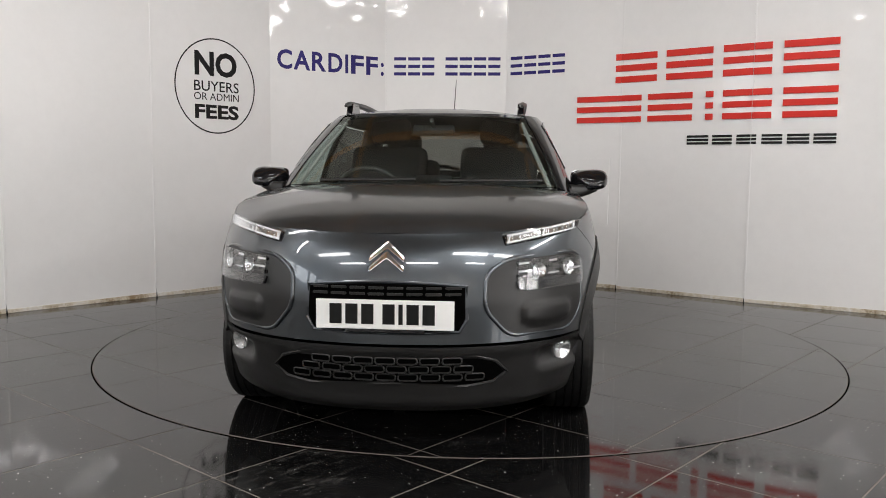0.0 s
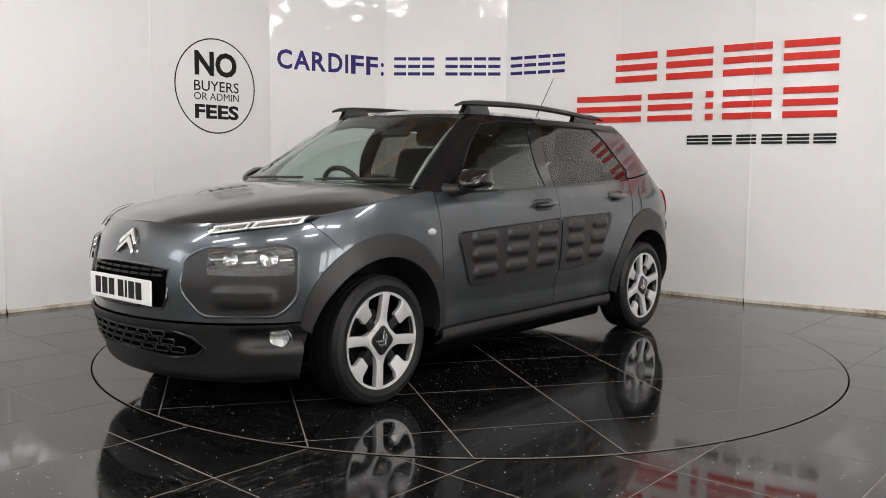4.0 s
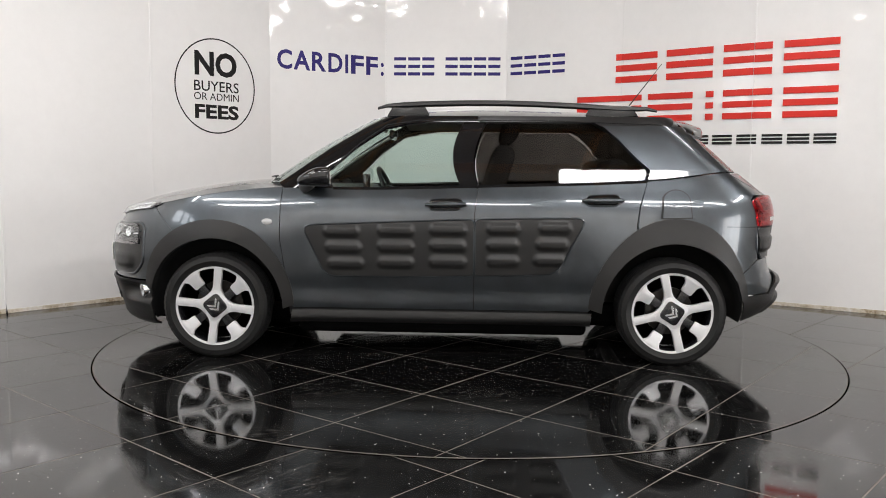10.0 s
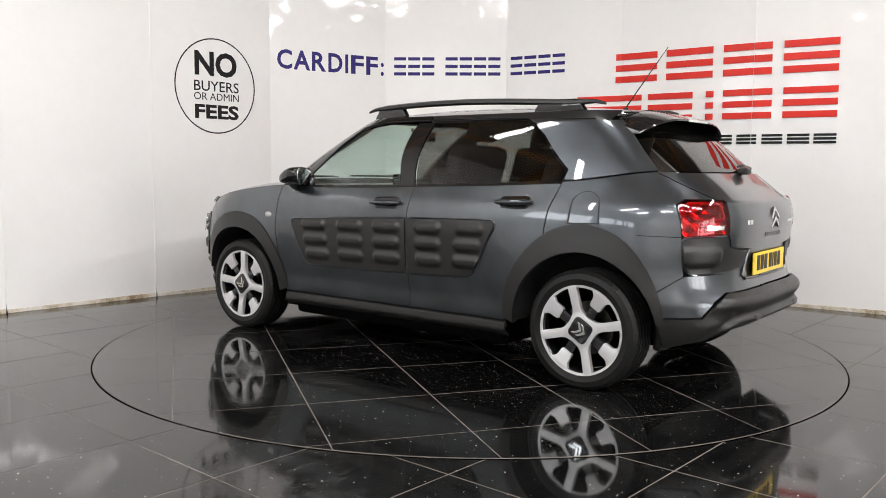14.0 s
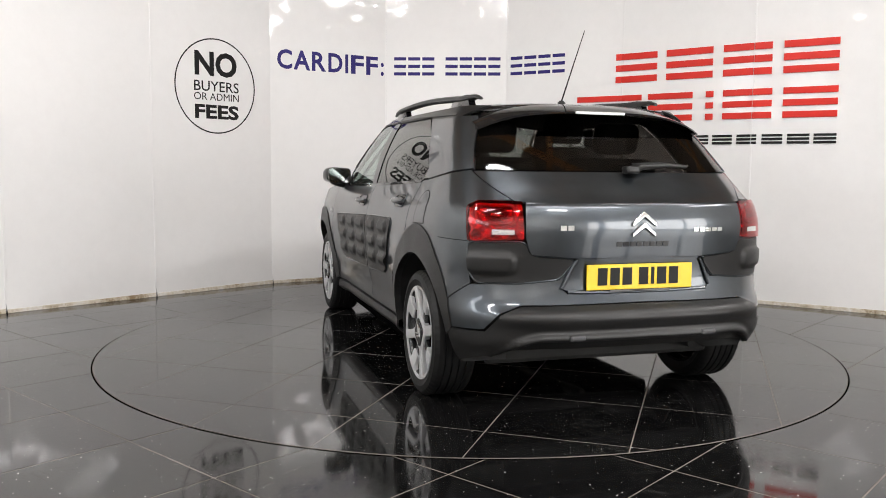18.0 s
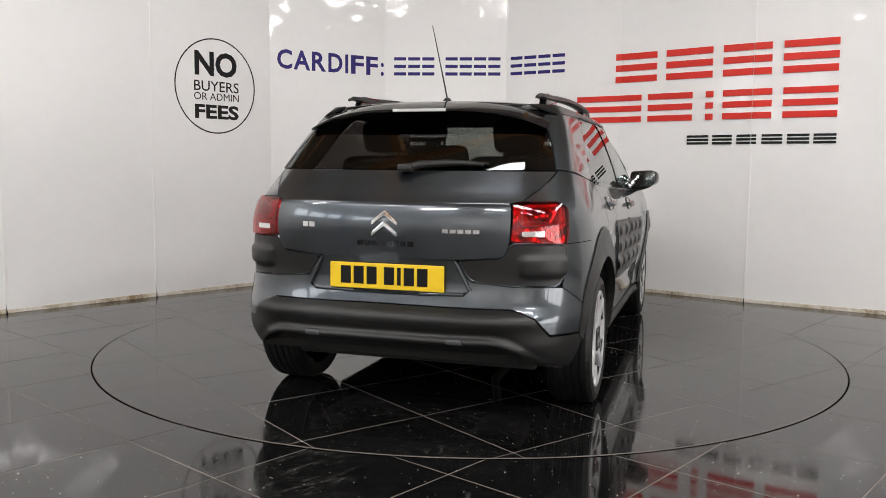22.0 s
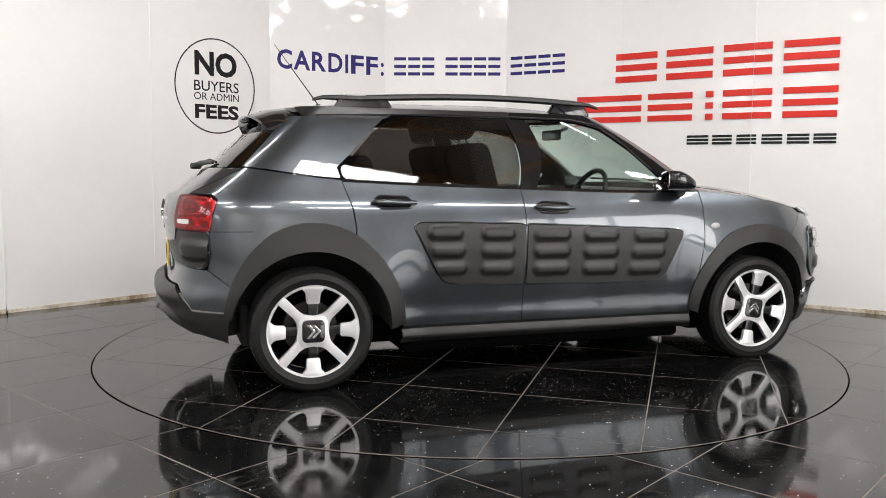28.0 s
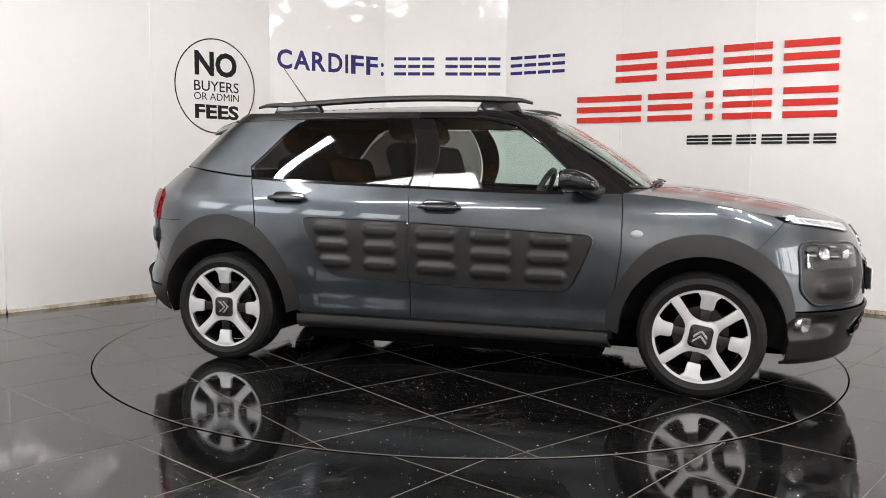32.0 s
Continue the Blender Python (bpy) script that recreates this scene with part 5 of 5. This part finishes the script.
    # fog lamps
    def fog():
        p, n, _ = frame_at(body, F(0.690, 0.366)[0], 0.366)
        n = (n + Vector((0.5, 0, 0))).normalized()
        bm = lathe([(0.0, -0.004), (0.013, 0.0), (0.020, 0.001), (0.040, 0.010), (0.047, 0.011), (0.052, 0.004), (0.054, -0.03)], 32, "Z")
        bmesh.ops.transform(bm, matrix=Matrix.Translation(p - n * 0.034) @ n.to_track_quat("Z", "Y").to_matrix().to_4x4(), verts=bm.verts)
        return smooth_faces(bm, 40)
    fogs = mirrored(fog, "fog_lamp", CHROME, "round clear fog lamp")

    def fog_glass():
        p, n, _ = frame_at(body, F(0.690, 0.366)[0], 0.366)
        n = (n + Vector((0.5, 0, 0))).normalized()
        bm = lathe([(0.0, 0.020), (0.029, 0.018), (0.048, 0.010), (0.048, 0.007), (0.029, 0.014), (0.0, 0.016)], 28, "Z")
        bmesh.ops.transform(bm, matrix=Matrix.Translation(p - n * 0.034) @ n.to_track_quat("Z", "Y").to_matrix().to_4x4(), verts=bm.verts)
        return smooth_faces(bm, 40)
    for ob in mirrored(fog_glass, "fog_glass", LENS, "domed clear glass", fogs):
        ob.location = (0, 0, 0)
        ob.visible_shadow = False


def build_rear(tailgate):
    lamp = soften(body, [R(0.53, 0.955), R(0.53, 0.80), R(0.734, 0.790), R(0.724, 0.938), R(0.685, 0.958)], 0.016)
    lamps = pair_of("tail_lamp", body, lamp, MIRROR, "deep red glossy tail lamp with clear reversing light", off=-0.008, depth=0.02, step=0.012, raise_by=lambda p: 0.007 * math.sin(p.y * 95) * math.sin(p.z * 80))

    def ring_of(poly, r):
        return lambda: tube([frame_at(body, *q)[0] + frame_at(body, *q)[1] * 0.004 for q in poly], r, None, 8, True)
    for w, h, dz, r in ((0.135, 0.074, 0.035, 0.010), (0.070, 0.030, 0.035, 0.008)):
        poly = soften(body, [R(0.635 - w / 2, 0.870 + dz + h / 2), R(0.635 - w / 2, 0.870 + dz - h / 2), R(0.635 + w / 2, 0.870 + dz - h / 2), R(0.635 + w / 2, 0.870 + dz + h / 2)], 0.02)
        for ob in mirrored(ring_of(poly, r), "light_loop", REDLENS if r > 0.009 else REDDARK, "red light loop", lamps):
            ob.location = (0, 0, 0)
    win = soften(body, [R(0.570, 0.846), R(0.570, 0.822), R(0.655, 0.820), R(0.655, 0.846)], 0.006)
    pair_of("reversing_light", body, win, MIRROR, "clear reversing light", lamps, off=0.0155, depth=0.012, step=0.03)
    for ob in pair_of("lamp_cover", body, lamp, REDGLASS, "clear red cover", lamps, off=0.014, depth=0.004, gap=0.0, step=0.03, back=True):
        ob.visible_shadow = False
    # rear plate, badge chevrons, plain bars for the lettering
    plate = on_car("number_plate", box((0.008, 0.52, 0.111), (-1.956, 0, 0.637), 0.003), PLATEYELLOW, "yellow number plate")
    for k, y in enumerate((-0.165, -0.105, -0.06, -0.015, 0.065, 0.125, 0.185)):
        part("bar", box((0.003, 0.016 if k == 2 else 0.046, 0.076), (-1.9605, y, 0.640), 0.0005), INK, plate)
    part("plate_foot", box((0.006, 0.3, 0.012), (-1.957, 0, 0.577), 0.002), GLOSS, plate)
    rim = [R(y, z) for y, z in ((0.30, 0.712), (0.315, 0.690), (0.365, 0.590), (0.34, 0.574), (0.15, 0.570), (0.0, 0.570))]
    rim = rim + [(6 - q[0], q[1]) for q in reversed(rim[:-1])]
    on_car("plate_surround", tube([frame_at(body, *q)[0] + frame_at(body, *q)[1] * 0.002 for q in rim], 0.009, None, 8), PAINT, "painted ledge round the rear number plate")
    for k in (0, 1):
        z = 0.846 + 0.044 * k
        bm = prism(outline_round([(-0.058, z - 0.036), (0.0, z + 0.006), (0.058, z - 0.036), (0.058, z - 0.017), (0.0, z + 0.028), (-0.058, z - 0.017)], 0.006, 2), 0.010, None, None, 0.003)
        for v in bm.verts:
            x, zz, d = v.co
            p, n, _ = frame_at(body, R(x, zz)[0], zz)
            v.co = p + n * (0.011 + d)
        bmesh.ops.recalc_face_normals(bm, faces=bm.faces)
        on_car("badge_chevron", bm, CHROME, "", tailgate).location = (0, 0, 0)
    for y0, y1, z0, z1, mat in ((0.325, 0.39, 0.842, 0.862, CHROME), (-0.41, -0.25, 0.832, 0.848, CHROME), (-0.13, 0.13, 0.772, 0.793, GLOSS)):
        n = max(2, round((y1 - y0) / 0.033))
        for k in range(n):
            a, b = y0 + (y1 - y0) * k / n + 0.003, y0 + (y1 - y0) * (k + 1) / n - 0.003
            part("letter_bar", shell(body, [R(a, z0), R(b, z0), R(b, z1), R(a, z1)], off=0.013, depth=0.004, gap=0, step=0.05), mat, tailgate)
    # reflectors in the bumper, wiper
    for s in (1, -1):
        p, n, _ = frame_at(body, R(0.32 * s, 0.386)[0], 0.386)
        on_car("tow_cover", box((0.03, 0.074, 0.026), p + n * 0.012, 0.009), COVERGREY, "grey tow-eye cover")
    arm = on_car("rear_wiper", tube([(-1.80, -0.03, 1.10), (-1.775, -0.1, 1.115), (-1.74, -0.26, 1.122), (-1.73, -0.36, 1.116)], 0.019, taper=0.4), PLASTIC)
    part("wiper_blade", tube([(-1.755, -0.06, 1.125), (-1.735, -0.2, 1.133), (-1.715, -0.38, 1.120)], 0.006), RUBBER, arm)
    part("wiper_pivot", box((0.06, 0.07, 0.035), (-1.80, -0.03, 1.10), 0.012), PLASTIC, arm)
    # exhaust
    on_car("exhaust", tube([(-1.45, -0.42, 0.27), (-1.70, -0.45, 0.265)], 0.024, segments=16), DARK)
    # aerial
    foot = on_car("aerial", lathe([(0.0, 0.032), (0.012, 0.03), (0.02, 0.02), (0.03, 0.0)], 20, "Z", at=(-1.12, 0, 1.428)), PLASTIC)
    part("aerial_rod", tube([(-1.12, 0, 1.455), (-1.365, 0, 1.782)], 0.0042, taper=0.45), PLASTIC, foot)


def build_side_details(fd, rd):
    for doors, x, z in ((fd, -0.02, 0.898), (rd, -0.895, 0.928)):
        for ob, s in zip(doors, (1, -1)):
            cup = soften(body, [B(x - 0.10, z + 0.02), B(x - 0.08, z - 0.028), B(x + 0.085, z - 0.028), B(x + 0.10, z + 0.004), B(x + 0.08, z + 0.028), B(x - 0.07, z + 0.036)], 0.03)
            part("handle_cup", shell(body, cup, off=0.0015, depth=0.003, gap=0, step=0.03, mirror=s < 0), GLOSS, ob)
            rim = tube([frame_at(body, *q)[0] + frame_at(body, *q)[1] * 0.0005 for q in inset(body, cup, -0.001)], 0.0045, None, 6, True)
            bmesh.ops.scale(rim, vec=(1, s, 1), verts=rim.verts)
            part("cup_edge", rim, PAINT, ob)
            y = body(B(x, z)[0], z).y + 0.028
            pts = [(x - 0.115 + 0.23 * i / 12, (y - 0.014 * abs(-1 + i / 6) ** 2.5) * s, z + 0.004 - 0.004 * i / 12) for i in range(13)]
            bm = bmesh.new()
            rows = []
            for i, p in enumerate(pts):
                h = 0.0165 * (1 - 0.45 * abs(-1 + i / 6) ** 2)
                rows.append([bm.verts.new((p[0], p[1] + dy * s, p[2] + dz * h)) for dy, dz in ((-0.007, -1), (0.003, -0.92), (0.009, -0.55), (0.012, 0), (0.009, 0.55), (0.003, 0.92), (-0.007, 1))])
            for a, b in zip(rows, rows[1:]):
                for k in range(7):
                    bm.faces.new((a[k], a[(k + 1) % 7], b[(k + 1) % 7], b[k]))
            bm.faces.new(rows[0])
            bm.faces.new(rows[-1][::-1])
            bmesh.ops.recalc_face_normals(bm, faces=bm.faces)
            part("door_handle", smooth_faces(bm, 45), PAINT, ob)
    # side repeaters
    def repeater():
        p, n, _ = frame_at(body, B(0.985, 0.792)[0], 0.792)
        bm = lathe([(0.0, 0.010), (0.02, 0.009), (0.032, 0.005), (0.036, 0.0)], 24, "Z")
        bmesh.ops.scale(bm, vec=(0.86, 0.52, 1), verts=bm.verts)
        bmesh.ops.transform(bm, matrix=Matrix.Translation(p) @ Matrix(((1, 0, 0, 0), (0, 0, 1, 0), (0, 1, 0, 0), (0, 0, 0, 1))), verts=bm.verts)
        bmesh.ops.recalc_face_normals(bm, faces=bm.faces)
        return smooth_faces(bm)
    mirrored(repeater, "side_repeater", GREYLENS, "small oval clear repeater lamp")
    # fuel flap on the left
    flap = [B(-1.22 - 0.0, 0.835), B(-1.385, 0.84)] + arc(-1.302, 0.91, 0.083, 150, 30, 8) 
    on_car("flap_seam", shell(body, flap, off=0.0006, depth=0.004, gap=-0.003, step=0.03), DARK)
    on_car("fuel_flap", shell(body, flap, off=0.0022, depth=0.006, step=0.03), PAINT)
    # mirrors: a wedge that swells towards its glass
    def housing():
        bm = bmesh.new()
        bmesh.ops.create_uvsphere(bm, u_segments=32, v_segments=20, radius=1.0)
        for v in bm.verts:
            x, y, z = v.co
            k = lambda a, p: math.copysign(abs(a) ** p, a)
            taper = 1 - 0.48 * ((x + 1) / 2) ** 1.5
            q = Vector((max(0.105 * k(x, 0.85), -0.060), 0.108 * k(y, 0.68) * taper, 0.063 * k(z, 0.66) * taper + 0.010 * y - 0.024 * max(x, 0)))
            v.co = Matrix.Rotation(radians(20), 3, "Z") @ q + Vector((0.700, 0.870, 1.046))
        return smooth_faces(bm, 50)
    m = mirrored(housing, "door_mirror", GLOSS, "gloss black door mirror")

    def foot():
        return tube([(0.79, 0.752, 0.990), (0.775, 0.80, 0.988), (0.745, 0.85, 1.000), (0.72, 0.89, 1.015)], 0.036, taper=0.8)
    mirrored(foot, "mirror_foot", PLASTIC, "", m)

    def face():
        bm = prism(rounded_rect(0.178, 0.100, 0.032), 0.003, None, Matrix.Translation((0.700, 0.870, 1.046)) @ Matrix.Rotation(radians(20), 4, "Z") @ Matrix(((0, 0, -1, -0.061), (1, 0, 0, 0), (0, 1, 0, 0), (0, 0, 0, 1))))
        bmesh.ops.recalc_face_normals(bm, faces=bm.faces)
        return bm
    mirrored(face, "mirror_glass", CHROME, "", m)
    # front wipers and cowl
    bm = bmesh.new()
    rows = []
    for j in range(25):
        f = -1 + j / 12
        y = 0.67 * f
        x = 1.075 - 0.19 * abs(f) ** 2.4
        rows.append([bm.verts.new((x + dx, y, z)) for dx, z in ((0.05, 0.985), (0.03, 1.002), (-0.05, 1.018), (-0.06, 0.96))])
    for a, b in zip(rows, rows[1:]):
        for k in range(3):
            bm.faces.new((a[k], a[k + 1], b[k + 1], b[k]))
    bmesh.ops.recalc_face_normals(bm, faces=bm.faces)
    on_car("cowl", smooth_faces(bm, 50), PLASTIC, "black plastic cowl under the windscreen")
    for y0, y1 in ((0.10, 0.60), (-0.50, -0.02)):
        pts = []
        for i in range(9):
            y = y0 + (y1 - y0) * i / 8
            z = 1.024 + 0.006 * i / 8
            p, n, _ = frame_at(cabin, CF(y, z)[0], z)
            pts.append(p + n * 0.016)
        arm = on_car("front_wiper", tube(pts, 0.0055), PLASTIC)
        part("wiper_blade", tube([Vector(p) - Vector((0.012, 0, -0.004)) for p in pts[1:]], 0.005), RUBBER, arm)


def build_interior():
    for y in (0.36, -0.36):
        for x, wide, high in ((-0.06, 0.50, 0.60), (-0.74, 0.54, 0.52)):
            s = "front_seat" if x > 0 else "rear_seat"
            seat = on_car(s, box((0.50, wide, 0.16), (x + 0.10, y, 0.62), 0.06, segments=3), FABRIC, "dark fabric seat")
            for f in seat.data.polygons:
                f.use_smooth = True
            b = part("backrest", smooth_faces(box((0.13, wide, high), (0, 0, high / 2), 0.055, segments=3), 50), FABRIC, seat, "", pose(x - 0.14, y, 0.66, 0, -16, 0))
            part("headrest", smooth_faces(box((0.10, 0.26, 0.17), (0, 0, high + 0.11), 0.045, segments=3), 50), FABRIC, b)
            for d in (-0.06, 0.06):
                part("headrest_post", tube([(0, d, high - 0.02), (0, d, high + 0.08)], 0.006), STEEL, b)
    def inner_pillar():
        pts = []
        for i in range(9):
            z = 1.0 + 0.38 * i / 8
            y = 0.675 - 0.16 * i / 8
            p, n, _ = frame_at(cabin, CF(y, z)[0], z)
            pts.append(p - n * 0.035)
        return tube(pts, 0.011, None, 8)
    mirrored(inner_pillar, "pillar_lining", GREYTRIM, "light grey pillar lining")
    dash = on_car("dashboard", smooth_faces(box((0.42, 1.36, 0.20), (0.72, 0, 0.89), 0.06, segments=3), 50), PLASTIC, "dark plastic dashboard")
    part("screen", box((0.02, 0.20, 0.12), (0.53, 0.02, 1.0), 0.006), GLOSS, dash)
    wheel = on_car("steering_wheel", tube([(0.0 + 0.42 + 0.075 * math.sin(a), -0.36 + 0.185 * math.cos(a), 0.93 + 0.165 * math.sin(a)) for a in [2 * math.pi * i / 36 for i in range(36)]], 0.016, None, 10, True), PLASTIC)
    part("wheel_boss", box((0.06, 0.16, 0.12), (0.43, -0.36, 0.92), 0.02), PLASTIC, wheel)
    part("wheel_spoke", box((0.02, 0.36, 0.03), (0.43, -0.36, 0.92), 0.008), GREYTRIM, wheel)
    mir = on_car("rear_view_mirror", box((0.03, 0.24, 0.065), (0.36, 0, 1.315), 0.015), GLOSS)
    part("mirror_stem", tube([(0.40, 0, 1.335), (0.47, 0, 1.365)], 0.012), PLASTIC, mir)
    on_car("rear_shelf", box((0.42, 1.10, 0.02), (-1.35, 0, 1.02), 0.004), PLASTIC)
    # door cards
    card = [B(0.80, 0.42), B(-0.80, 0.42), B(-0.80, 0.98), B(0.80, 0.965)]
    pair_of("door_lining", body, card, GREYTRIM, off=-0.06, depth=0.012, gap=0, step=0.12, back=True)


build_wall()
build_floor()
build_hall()
build_clerestory()
build_doorway()
build_company(build_signs())
table_ob = build_turntable()
tagged(car, "dark grey metallic compact crossover car with black cushioned side panels", "car")
build_hood()
build_roof()
front_doors, rear_doors, bumper_ob, tailgate_ob = build_shell()
build_cabin()
build_rails()
build_wheels()
build_bumps(front_doors, rear_doors)
build_front(bumper_ob)
build_rear(tailgate_ob)
build_side_details(front_doors, rear_doors)
build_interior()


def motions():
    """The turntable carries the car round, clockwise seen from above."""
    rows = []
    for i in range(33):
        a = -93.101 - 8.789 * i + TURN(i)
        rows.append((i, pose(0.006, 0, 0, 0, 0, a)))
    walk(car, rows)
    walk(table_ob, rows)


TURN = smooth((0, -0.31), (4, -0.37), (8, -0.02), (12, 0.30), (16, 0.42), (20, 0.33), (24, 0.08), (28, -0.25), (32, -0.63))
motions()
